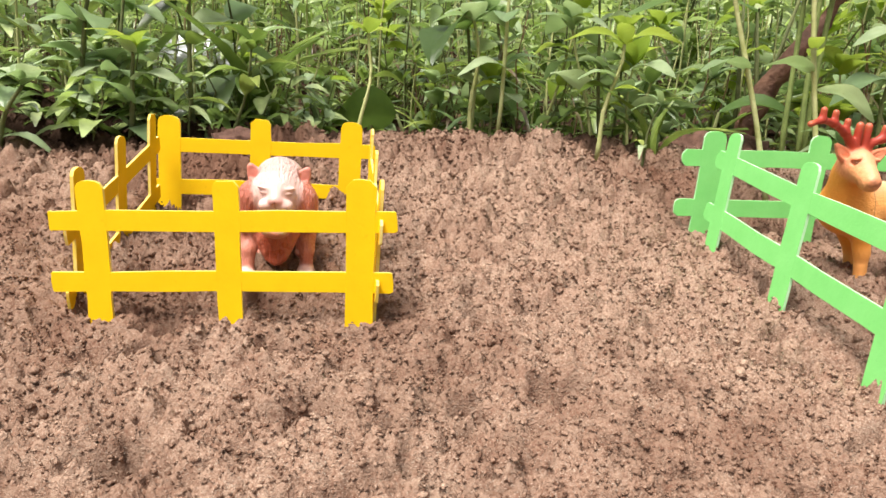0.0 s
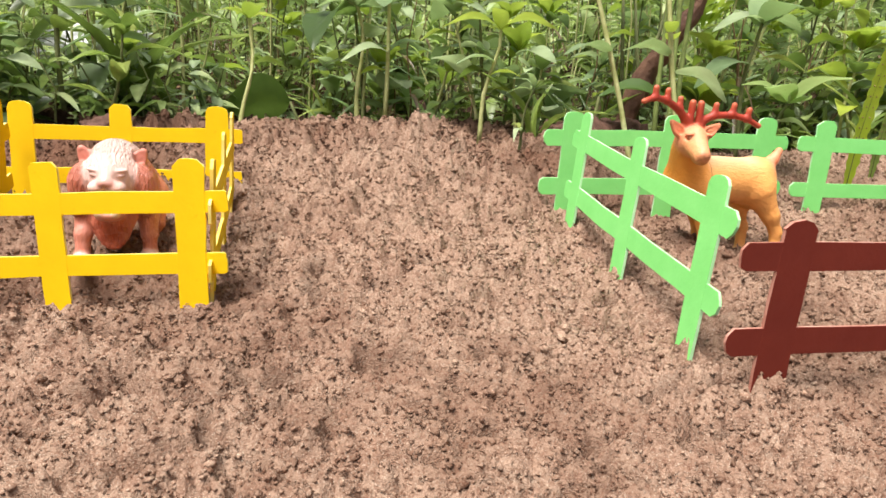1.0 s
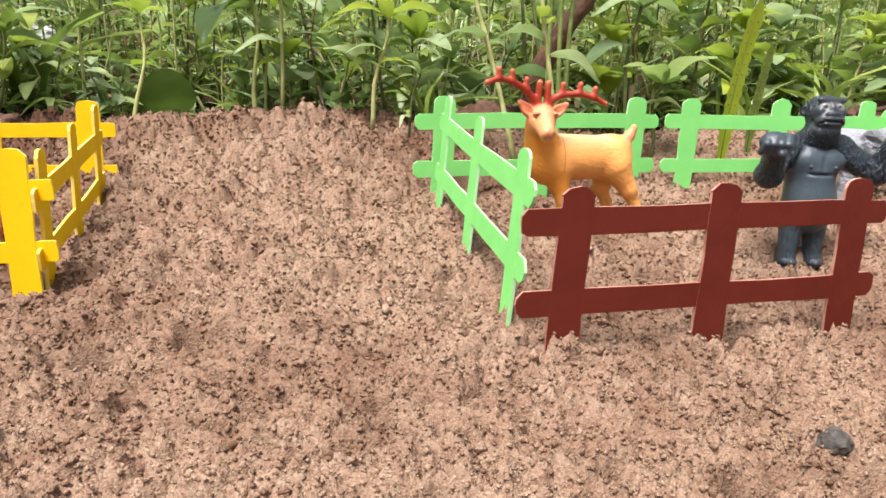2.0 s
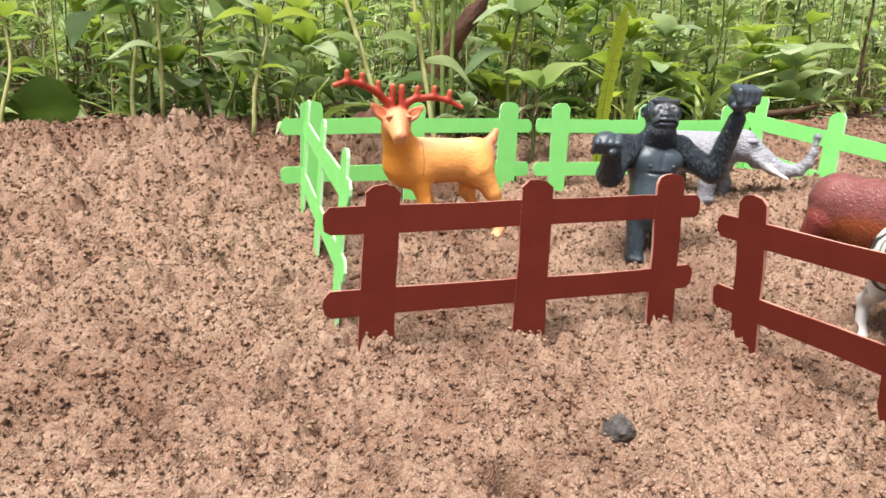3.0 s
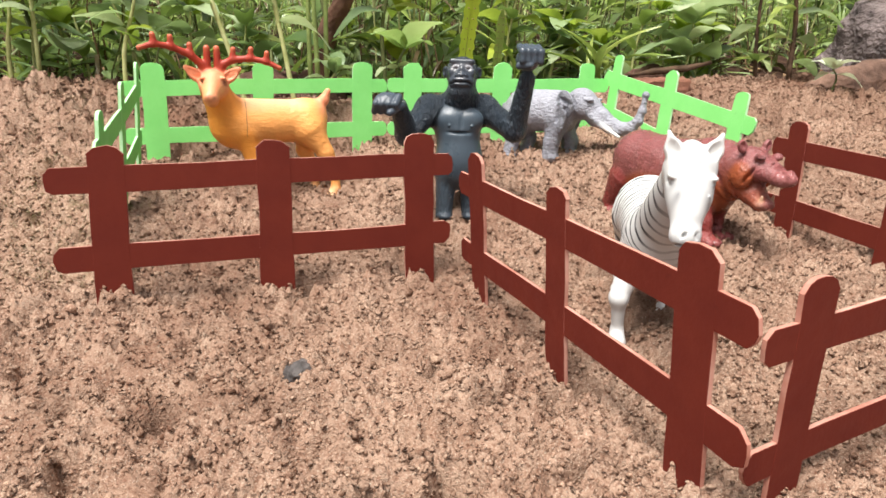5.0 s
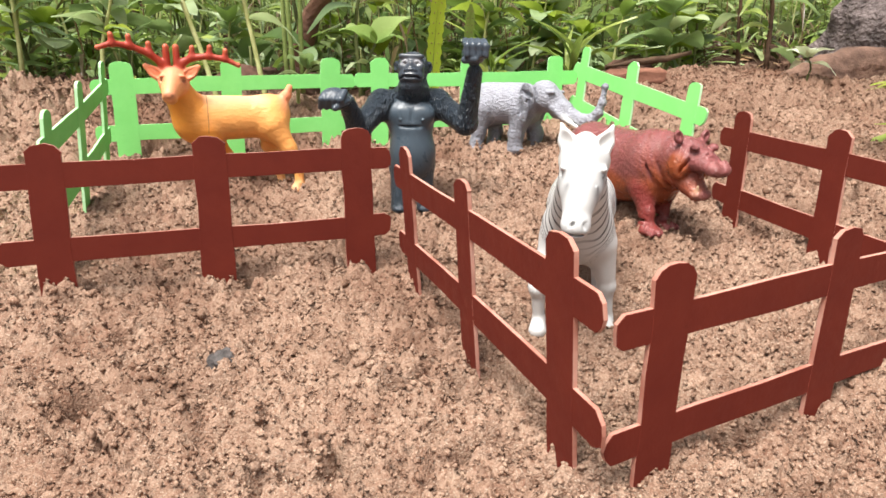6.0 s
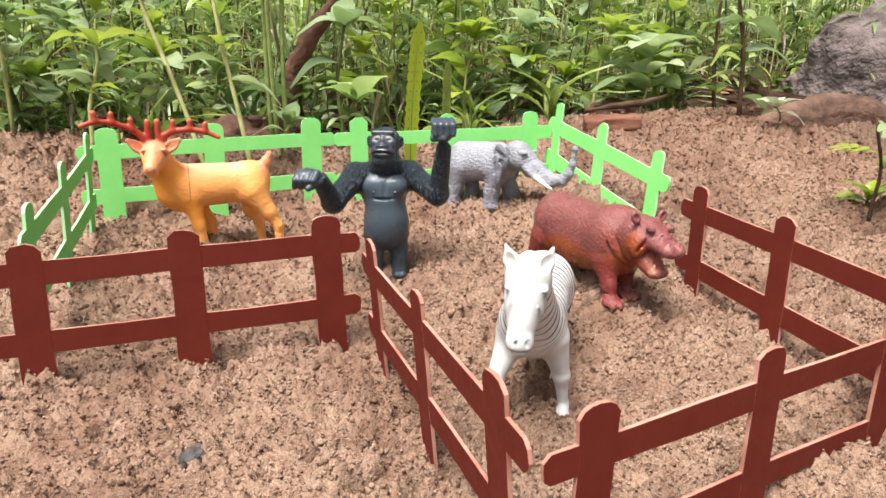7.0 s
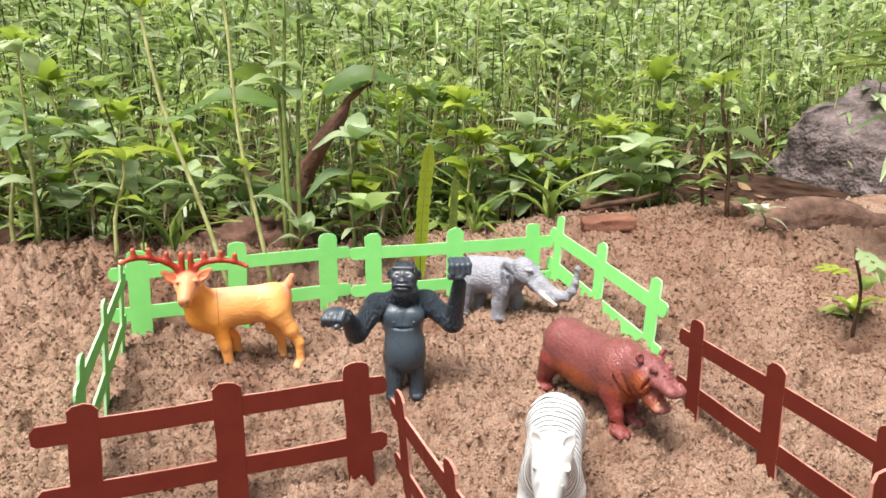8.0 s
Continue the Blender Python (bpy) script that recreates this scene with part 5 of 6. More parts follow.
def field(rnd, n, y0, y1):
    """Places over the wedge of ground that lies open behind the heap."""
    far = rnd.rand(n)
    y = (y0 * y0 + (y1 * y1 - y0 * y0) * far) ** 0.5
    x = -0.25 - 0.78 * y + rnd.rand(n) * (0.75 + 1.80 * y)
    # clear round the few plants that stand free
    free = np.ones(n, bool)
    for cx, cy, r in ((-0.04, 0.93, 0.09), (0.60, 0.90, 0.07), (0.545, 0.86, 0.06), (0.40, 0.95, 0.10), (0.93, 0.97, 0.08), (1.36, 1.05, 0.20), (1.20, 0.86, 0.12), (0.37, 0.92, 0.07)):
        free &= (x - cx) ** 2 + (y - cy) ** 2 > r * r
    return np.stack([x[free], y[free]], 1)


rs = np.random.RandomState(11)
b1 = field(rs, 150, 0.95, 1.40)
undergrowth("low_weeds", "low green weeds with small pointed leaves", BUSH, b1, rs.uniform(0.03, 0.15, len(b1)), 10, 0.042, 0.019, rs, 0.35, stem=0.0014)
b1 = np.stack([rs.uniform(-0.75, -0.12, 100), rs.uniform(0, 1, 100)], 1)
b1[:, 1] = np.interp(b1[:, 0], (-0.7, -0.35, -0.2, 0.0), (0.66, 0.74, 0.82, 0.92)) + 0.22 * b1[:, 1]
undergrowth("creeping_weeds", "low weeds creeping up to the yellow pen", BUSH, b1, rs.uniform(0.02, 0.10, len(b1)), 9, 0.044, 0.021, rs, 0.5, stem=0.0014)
b2 = field(rs, 230, 1.05, 1.9)
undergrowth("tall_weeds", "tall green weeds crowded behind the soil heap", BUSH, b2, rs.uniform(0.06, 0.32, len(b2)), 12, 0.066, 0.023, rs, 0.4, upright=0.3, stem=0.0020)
b2 = field(rs, 230, 1.0, 2.1)
undergrowth("weed_stalks", "thin upright yellowish weed stalks with narrow leaves", GRASS, b2, rs.uniform(0.12, 0.42, len(b2)), 9, 0.065, 0.011, rs, 0.5, upright=0.35, up=(0.3, 1.0), stem=0.0020, stalk=STEM_PALE)
b2 = field(rs, 170, 0.95, 1.7)
undergrowth("dry_stalks", "dry brown stalks and withered leaves among the weeds", DRY_STALK, b2, rs.uniform(0.03, 0.22, len(b2)), 6, 0.060, 0.008, rs, 0.7, upright=0.3, stem=0.0016, stalk=DRY)
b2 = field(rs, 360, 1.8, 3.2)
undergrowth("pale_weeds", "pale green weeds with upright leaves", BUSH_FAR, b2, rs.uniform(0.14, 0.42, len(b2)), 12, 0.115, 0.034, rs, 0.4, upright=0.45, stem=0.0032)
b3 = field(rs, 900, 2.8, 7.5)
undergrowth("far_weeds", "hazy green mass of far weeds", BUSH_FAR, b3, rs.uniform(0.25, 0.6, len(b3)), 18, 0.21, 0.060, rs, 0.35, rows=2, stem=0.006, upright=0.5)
g1 = field(rs, 420, 0.93, 2.0)
undergrowth("grass", "thin green grass blades among the weeds", GRASS, g1, rs.uniform(0.01, 0.05, len(g1)), 7, 0.15, 0.0050, rs, 0.6, rows=5, upright=1.0, stem=0.001)
g2 = field(rs, 520, 1.7, 3.6)
undergrowth("far_grass", "fine pale grass blades standing in the far weeds", GRASS, g2, rs.uniform(0.02, 0.10, len(g2)), 8, 0.27, 0.0085, rs, 0.5, rows=4, upright=1.1, stem=0.001)
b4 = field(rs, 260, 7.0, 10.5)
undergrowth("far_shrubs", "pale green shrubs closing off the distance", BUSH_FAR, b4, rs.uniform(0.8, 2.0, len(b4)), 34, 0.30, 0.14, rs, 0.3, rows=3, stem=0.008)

# weeds that stand out one by one at the heap's edge
weed(0.262, 0.805, 0.075, LANCE, LANCE, STEM, "small seedling with narrow green leaves", 3, 2, (0.012, 0.0), 0.6, 0.0016, 0.4)
weed(0.447, 0.82, 0.05, PALE, PALE, STEM_PALE, "low weed with broad pale leaves by the fence", 10, 1, (0.01, -0.02), 1.0, 0.0024, 0.8)
weed(0.109, 0.90, 0.27, BROAD + OVATE, LIME, STEM_PALE, "tall weed with broad leaf pairs on a pale stem", 122, 4, (0.004, 0.0), 1.05, 0.0026, 0.35)
weed(1.095, 0.93, 0.20, BROAD + OVATE, LIME, BARK, "upright weed with a dark stem and leaf pairs", 123, 4, (-0.017, 0.0), 1.0, 0.0030, 0.2)
weed(-0.37, 0.88, 0.06, BROAD, BROAD, STEM, "weed with very large oval pale leaves beside the yellow pen", 124, 2, (0.02, -0.02), 1.2, 0.0030, 0.4)
weed(-0.40, 0.85, 0.10, BROAD, BROAD, STEM, "leafy weed with large oval leaves", 125, 3, (0.02, 0.0), 1.05, 0.0030, 0.3)
weed(-0.168, 1.00, 0.24, OVATE + LANCE, LIME, STEM_PALE, "tall weed with a straight yellowish stalk", 126, 3, (-0.01, 0.0), 1.0, 0.0026, 0.6)
weed(1.050, 0.725, 0.034, WHITE, WHITE, STEM, "small sprout with four whitish-green leaves", 7, 1, (0, 0), 0.75, 0.0016, pitch=2)
weed(1.010, 0.530, 0.018, LIME + TOOTHED, LIME, STEM, "small lime-green weed growing flat on the soil", 12, 1, (0, 0), 0.85, 0.0018, pitch=5)
weed(-0.29, 0.79, 0.10, BROAD, LIME, STEM, "bushy weed with large oval leaves beside the yellow pen", 15, 4, (0.02, -0.02), 1.05, 0.0030, 0.2)
weed(-0.38, 0.84, 0.16, BROAD, BROAD, STEM, "leafy weed with pale oval leaves", 16, 4, (0.03, -0.01), 1.1, 0.0030, 0.2)
weed(-0.40, 0.74, 0.07, BROAD + LANCE, PALE, STEM, "low weed with drooping pale leaves", 17, 3, (0.02, 0.0), 1.05, 0.0026, 0.2)
weed(-0.25, 0.86, 0.20, OVATE + LIME, LIME, STEM, "upright weed with lime-green upper leaves", 18, 4, (-0.02, 0.0), 1.25, 0.0030, 0.3)
def hero(x, y, height, lean, stem_material, radius, label, leaves, seed=0, drop=0.006):
    """A weed built leaf by leaf: each leaf as (height share, compass degrees, lift, kind, size)."""
    rnd = random.Random(seed)
    plant = thing("weed_plant", pose(x, y, ground_z(x, y) - drop), label, "weed", "weeds behind the pens")
    pts = [Vector((lean[0] * t + 0.008 * math.sin(6 * t + seed) * t, lean[1] * t, height * t)) for t in (i / 7 for i in range(8))]
    part("stem", tube([tuple(p) for p in pts], [radius * (1.15 - 0.06 * i) * (1.12 if i % 2 else 1.0) for i in range(8)], 7), stem_material, plant)
    for t, turn, lift, kind, size in leaves:
        i = min(int(t * 7), 6)
        ob = new("leaf", kind[rnd.randrange(len(kind))])
        ob.parent = plant
        ob.matrix_basis = Matrix.Translation(pts[i].lerp(pts[i + 1], t * 7 - i)) @ pose(0, 0, 0, rnd.uniform(-14, 14), -lift, turn) @ Matrix.Scale(size, 4)
    return plant


def crown(t, kind, size, spin, lift, n=4):
    return [(t, spin + 360 / n * k, lift + (6 if k % 2 else -6), kind, size * (1.0 if k % 2 else 0.85)) for k in range(n)]


hero(0.378, 0.745, 0.34, (-0.095, 0.03), STEM_PALE, 0.0024, "tall leaning weed with a thick pale yellowish stalk", [(0.42, 200, 5, BROAD, 1.1), (0.46, 20, 15, LIME, 0.8), (0.62, 150, 10, PALE, 1.0), (0.63, 330, 8, BROAD, 0.9)] + crown(1.0, LIME, 1.1, 20, 25), 1)
hero(0.424, 0.745, 0.36, (-0.055, 0.03), STEM_PALE, 0.0024, "tall weed with a yellowish stalk and two broad drooping pale leaves", [(0.36, -12, -14, BROAD, 1.25), (0.40, 178, 6, BROAD, 1.15), (0.44, 60, 25, LIME, 0.7), (0.46, 250, 20, LIME, 0.7), (0.7, 190, 10, PALE, 1.0), (0.7, 10, 10, PALE, 1.0)] + crown(1.0, LIME, 1.0, 40, 25), 2)
for i, (dx, tall) in enumerate(((0.0, 0.42), (0.010, 0.45), (-0.008, 0.40))):
    hero(0.442 + dx, 0.840 + 0.010 * i, tall, (-0.010 + dx, 0.02), STEM_FRESH, 0.0026, "thick green stalk of a clump beside the dead branch", [(0.55, 160 + 70 * i, 12, BROAD, 1.1), (0.72, 30 + 80 * i, 15, PALE, 1.2), (0.74, 215 + 80 * i, 10, PALE, 1.1)] + crown(1.0, [PALE, LIME, OVATE][i], 1.2, 25 * i, 20), 3 + i)
hero(0.535, 0.780, 0.088, (0.0, -0.004), STEM, 0.0020, "young weed with four broad pale-green leaves behind the fence", crown(1.0, YOUNG, 1.3, 38, 22) + [(0.75, 215, -5, BROAD, 0.7), (0.78, 330, -5, BROAD, 0.7)], 7)
hero(0.523, 0.838, 0.160, (-0.003, 0.0), STEM, 0.0024, "upright weed with a crown of broad pale-green leaves", crown(1.0, BROAD, 1.25, 10, 14) + [(0.97, 85, 70, BROAD, 1.0), (0.72, 190, -6, BROAD, 1.2), (0.74, -8, 0, LANCE, 1.2), (0.5, 120, 0, OVATE, 0.8)], 8)
hero(0.221, 0.842, 0.128, (0.010, 0.008), STEM_PALE, 0.0024, "weed with a pale bare stem under large yellow-green leaves", [(1.0, 165, 12, LIME, 1.35), (1.0, 12, 18, LIME, 1.35), (1.0, 250, 30, LIME, 1.0), (1.0, 80, 30, LIME, 0.9), (0.72, 190, 5, BROAD, 0.9), (0.60, 340, 5, LIME, 0.9), (0.62, 150, 0, OVATE, 0.9)], 9)
hero(0.076, 0.905, 0.150, (-0.006, 0.02), STEM_PALE, 0.0026, "weed with a whitish bare stem and pale ovate leaves", crown(1.0, BROAD, 1.2, 0, 12) + [(0.45, 10, 20, LIME, 0.9), (0.47, 185, 10, LANCE, 0.9), (0.7, 100, 15, LIME, 1.0)], 10)
hero(-0.060, 0.875, 0.135, (0.010, 0.03), STEM_PALE, 0.0022, "thin weed with a leaning whitish stem", crown(1.0, LIME, 1.1, 30, 15) + [(0.6, 20, 10, OVATE, 0.9)], 11)
hero(1.050, 0.800, 0.190, (-0.022, -0.004), BARK, 0.0028, "upright weed with a dark stem, leaf pairs and a lime-green top", crown(1.0, LIME, 0.95, 20, 22) + [(0.66, 185, 2, BROAD, 1.0), (0.66, 5, 4, BROAD, 1.1), (0.50, 200, -4, LANCE, 1.0), (0.48, -15, -2, BROAD, 1.3), (0.32, 20, -8, PALE, 1.1), (0.30, 160, 10, OVATE, 0.9), (0.18, 350, -20, PALE, 0.9), (0.82, 100, 10, OVATE, 0.9), (0.83, 280, 10, OVATE, 0.9)], 12)
for i, (dx, dy, tall) in enumerate(((0.0, 0.0, 0.20), (0.06, 0.05, 0.17), (-0.07, 0.06, 0.18))):
    hero(0.672 + dx, 1.12 + dy, tall, (0.004, 0.0), STEM_PALE, 0.0026, "tall herb with finely divided bright green leaves", [(0.35 + 0.11 * k, 137 * k + 40 * i, 30, LOBED, 1.2) for k in range(6)] + [(1.0, 60 * k, 42, LOBED, 1.15) for k in range(6)], 20 + i)
hero(0.995, 0.505, 0.10, (-0.012, -0.010), BARK, 0.0016, "straggly weed with lobed yellow-green leaves on thin brown twigs", [(0.99, 260, -30, LOBED, 0.8), (0.95, 330, -50, LOBED, 0.8), (0.7, 120, 0, LOBED, 0.7), (0.55, 20, 20, TOOTHED, 0.8)], 24)
hero(1.150, 0.62, 0.25, (-0.005, -0.01), STEM, 0.0026, "tall plant with large lime-green divided leaves beside the heap", [(1.0, 190, 8, LOBED, 1.9), (0.98, 240, 25, LOBED, 1.7), (0.95, 150, 0, LOBED, 1.9), (0.9, 300, 20, LIME, 2.4), (1.0, 60, 40, LIME, 2.2), (0.7, 170, 10, LANCE, 1.2), (0.55, 200, 0, LANCE, 1.2)], 25)
spots = np.random.RandomState(5)
for i in range(50):
    x = -0.70 + 2.0 * (i + spots.rand()) / 50
    y = 0.91 + 0.30 * spots.rand() ** 1.3 - (0.06 if x < -0.15 else 0) + (0.08 if 0.75 < x else 0)
    if x > 1.14:
        continue
    if abs(x + 0.04) < 0.07 or abs(x - 0.60) < 0.04 or abs(x - 0.40) < 0.06:
        y += 0.16
    kind = [OVATE, BROAD, LANCE, TOOTHED + PALE, OVATE + LIME][i % 5]
    text = ["weed with broad green leaves", "weed with pale green ovate leaves", "weed with narrow lance-shaped leaves", "weed with toothed green leaves", "weed with mixed green and lime leaves"][i % 5]
    weed(x, y, spots.uniform(0.08, 0.27), kind, [LIME, PALE, LANCE, TOOTHED, LIME][i % 5], [STEM, STEM_PALE, STEM][i % 3], text, 20 + i, int(spots.randint(3, 6)), tuple(spots.normal(0, 0.025, 2)), spots.uniform(1.05, 1.6), 0.0022, 0.25)

for i in range(18):
    x = 0.02 + 1.08 * (i + spots.rand()) / 18
    if abs(x - 0.60) < 0.05 or abs(x - 0.40) < 0.05:
        continue
    y = spots.uniform(0.905, 1.06)
    kind, top = [(BROAD, BROAD), (BROAD, LIME), (LIME, LIME)][i % 3]
    text = ["weed with broad pale-green leaf pairs", "weed with broad leaves and a lime-green top", "young weed with yellow-green leaves"][i % 3]
    weed(x, y, spots.uniform(0.07, 0.22), kind, top, STEM_PALE, text, 200 + i, 3, tuple(spots.normal(0, 0.02, 2)), spots.uniform(1.2, 1.6), 0.0022, 0.5, pitch=5)


def tuft(x, y, count, length, width, label, seed, material=LEAF, up=62):
    """A grass tuft of broad arching blades, each a part."""
    rnd = random.Random(seed)
    plant = thing("grass_tuft", pose(x, y, ground_z(x, y) - 0.004), label, "grass tuft", "grass tufts behind the pens")
    kinds = [leaf_mesh("blade", length * s, width, material, c, 0.35, 0.35, rows=6) for s, c in ((1.0, 0.5), (0.75, 0.25), (0.9, 0.8))]
    for k in range(count):
        ob = new("blade", rnd.choice(kinds))
        ob.parent = plant
        ob.matrix_basis = pose(rnd.uniform(-0.006, 0.006), rnd.uniform(-0.006, 0.006), 0, rnd.uniform(-20, 20), -rnd.uniform(up - 22, up + 22), 360 * k / count + rnd.uniform(-25, 25)) @ Matrix.Scale(rnd.uniform(0.75, 1.15), 4)
    return plant


tuft(0.285, 0.86, 7, 0.10, 0.010, "upright tuft of broad green grass blades", 1)
tuft(-0.215, 0.95, 6, 0.20, 0.026, "tall tuft of wide arching grass blades", 2)
tuft(0.913, 0.975, 5, 0.10, 0.022, "tuft of wide whitish-green blades", 3, LEAF_PALE, 45)
tuft(0.82, 0.90, 8, 0.11, 0.010, "arching tuft of green grass blades behind the fence", 4)
tuft(0.70, 0.88, 9, 0.10, 0.009, "green grass tuft behind the fence", 5)
for i in range(16):
    tuft(-0.5 + 1.75 * (i + spots.rand()) / 16, 0.93 + 0.25 * spots.rand(), int(spots.randint(6, 10)), spots.uniform(0.09, 0.17), spots.uniform(0.006, 0.012), "tuft of arching green grass blades", 30 + i, [LEAF, LEAF_PALE][i % 2])


def frond(x, y, height, width, lean, label, material=LEAF_GOLD):
    """A stiff upright fern frond: one scalloped strap on a rib, with brown spore dots along it."""
    base = ground_z(x, y) - 0.006
    plant = thing("fern_frond", pose(x, y, base, 0, 0, 8), label, "fern")

    def at(t, u):
        w = width / 2 * (0.35 + 0.65 * min(1, t / 0.25)) * min(1, (1 - t) / 0.12 + 0.25) * (1 + 0.10 * math.sin(95 * t))
        return Vector((lean * t * t + u * w, -0.02 * t * t - 0.15 * abs(u) * w, height * t))

    bm = bmesh.new()
    rows = [[bm.verts.new(at(i / 70, u)) for u in (-1, -0.5, 0, 0.5, 1)] for i in range(71)]
    for p, q in zip(rows, rows[1:]):
        for j in range(4):
            bm.faces.new((p[j], p[j + 1], q[j + 1], q[j])).smooth = True
    blade = part("blade", bm, material, plant)
    rib = [tuple(at(i / 8, 0) + Vector((0, 0.0008, 0))) for i in range(9)]
    part("rib", tube(rib, [0.0014 - 0.0001 * i for i in range(9)], 5), STEM, plant)
    for i in range(24):
        dot = bmesh.new()
        bmesh.ops.create_icosphere(dot, subdivisions=1, radius=0.0008)
        bmesh.ops.translate(dot, verts=dot.verts, vec=at(0.30 + 0.029 * (i // 2) * 2, 0.45 if i % 2 else -0.45) + Vector((0, -0.0005, 0)))
        part("spore_dot", dot, DRY, blade)


frond(0.599, 0.745, 0.178, 0.0165, 0.006, "stiff upright yellow-green fern frond behind the fence")
frond(0.645, 0.775, 0.125, 0.011, -0.004, "thin upright dull green fern frond", LEAF)


def broad_leaf(x, y, z, length, width, turn, tip, roll, label, material=LEAF_DARK, foot=None):
    """One large leaf on its own stalk."""
    plant = thing("broad_leaf_plant", pose(x, y, z), label, "broad leaf")
    ob = new("leaf", leaf_mesh("leaf", length, width, material, 0.25, 0.25, 0.42, rows=9))
    ob.parent = plant
    ob.matrix_basis = pose(0, 0, 0, roll, -tip, turn)
    fx, fy = foot if foot else (0.0, 0.0)
    drop = ground_z(x + fx, y + fy) - z - 0.01
    part("stalk", tube([(fx, fy, drop), (fx * 0.6, fy * 0.6, drop * 0.5), (0, 0, 0)], [0.0035, 0.003, 0.002]), STEM, plant)


broad_leaf(-0.035, 1.05, 0.122, 0.095, 0.075, 195, -8, 60, "large dull dark-green leaf low behind the heap", LEAF_DARK, (0.02, 0.01))
broad_leaf(0.483, 1.0, 0.315, 0.135, 0.06, 0, 12, 30, "large glossy dark-green leaf on a leaning stalk", LEAF_DARK, (-0.03, 0.02))
broad_leaf(0.432, 1.00, 0.292, 0.165, 0.055, 180, 0, -24, "large grey-green leaf with a drooping tip", LEAF_DARK, (0.04, 0.02))
broad_leaf(0.42, 1.02, 0.31, 0.10, 0.07, 150, 25, 30, "large green leaf above the weeds", LEAF, (0.03, 0.02))
broad_leaf(0.06, 0.98, 0.24, 0.13, 0.07, 250, -20, 20, "large drooping green leaf on a tall stalk", LEAF, (0.02, 0.03))
broad_leaf(0.38, 0.93, 0.16, 0.09, 0.045, -25, 5, 20, "broad bluish-green leaf near the dead branch", LEAF_DARK, (0.0, 0.02))


def rough_tube(points, radii, sides, lump, scale):
    bm = tube(points, radii, sides)
    bmesh.ops.subdivide_edges(bm, edges=bm.edges, cuts=2, use_grid_fill=True)
    for v in bm.verts:
        n = noise.noise_vector(v.co * scale) + 0.5 * noise.noise_vector(v.co * scale * 3)
        v.co += n * lump
    return bm


def single(name, bm, material, m, label, category, kind=""):
    mesh = bpy.data.meshes.new(name)
    for f in bm.faces:
        f.smooth = True
    bm.to_mesh(mesh)
    bm.free()
    mesh.materials.append(material)
    ob = new(name, mesh)
    ob.matrix_world = m
    return tagged(ob, label, category, kind=kind)


branch = [(-0.045, 0.03, -0.14), (-0.04, 0.01, -0.07), (-0.022, 0.0, -0.02), (-0.002, -0.01, 0.015), (0.030, 0.0, 0.058), (0.040, 0.0, 0.082), (0.075, 0.005, 0.108), (0.085, 0.01, 0.135)]
single("dead_branch", rough_tube(branch, [0.015, 0.014, 0.014, 0.013, 0.010, 0.006, 0.002, 0.0014], 10, 0.005, 32), DEAD, pose(0.482, 0.985, 0.225), "leaning brown dead branch among the weeds", "branch")
root = [(-0.08, 0.02, -0.012), (-0.04, 0.0, 0.004), (0.0, 0.01, 0.010), (0.06, 0.0, 0.008), (0.12, -0.01, -0.006), (0.20, -0.03, -0.03)]
single("fallen_log", rough_tube(root, [0.016, 0.026, 0.029, 0.028, 0.025, 0.018], 12, 0.007, 24), WOOD, pose(1.135, 0.760, 0.137), "half-buried weathered brown log on the heap", "log")
stick = [(-0.06, 0.0, 0.0), (-0.02, 0.004, 0.008), (0.03, 0.0, 0.014), (0.07, 0.006, 0.024)]
single("stick", rough_tube(stick, [0.004, 0.005, 0.0045, 0.003], 6, 0.0015, 60), BARK, pose(0.93, 0.90, ground_z(0.93, 0.90) + 0.006), "thin dry brown stick lying on the soil", "stick")

# a boulder with broken faces: the nearest of a few planes, roughened
PLANES = [((-0.88, -0.25, 0.36), 0.19), ((-0.45, -0.4, 0.8), 0.150), ((0.1, -0.55, 0.83), 0.125), ((0.3, -0.95, 0.1), 0.14), ((0.9, 0.1, 0.4), 0.30), ((-0.2, 0.8, 0.5), 0.16), ((0.5, -0.3, 0.8), 0.165), ((-0.95, -0.2, -0.1), 0.175), ((0, 0, -1), 0.12)]
bm = bmesh.new()
bmesh.ops.create_icosphere(bm, subdivisions=6, radius=1.0)
for v in bm.verts:
    d = v.co.normalized()
    reach = min([h / max(1e-3, d.dot(Vector(n).normalized())) for n, h in PLANES if d.dot(Vector(n)) > 0.02])
    v.co = d * min(reach, 0.34) * (1 + 0.06 * noise.noise(d * 2.3) + 0.035 * noise.noise(d * 7) + 0.018 * noise.noise(d * 19))
single("rock", bm, ROCK, pose(1.68, 1.16, 0.185, 0, 0, 8), "large weathered grey rock beyond the weeds", "rock")

bm = bmesh.new()
bmesh.ops.create_cube(bm, size=1.0)
bmesh.ops.subdivide_edges(bm, edges=bm.edges, cuts=5, use_grid_fill=True)
for v in bm.verts:
    d = v.co.copy()
    v.co = Vector((d.x * 0.075, d.y * 0.04, d.z * 0.024)) * (1 - 0.10 * d.length_squared) + 0.004 * noise.noise_vector(d * 3.3) + 0.0015 * noise.noise_vector(d * 9)
single("brick_piece", bm, CLAY, pose(0.886, 0.838, ground_z(0.886, 0.838) + 0.004, 4, -5, -12), "broken piece of red clay brick on the soil", "brick")

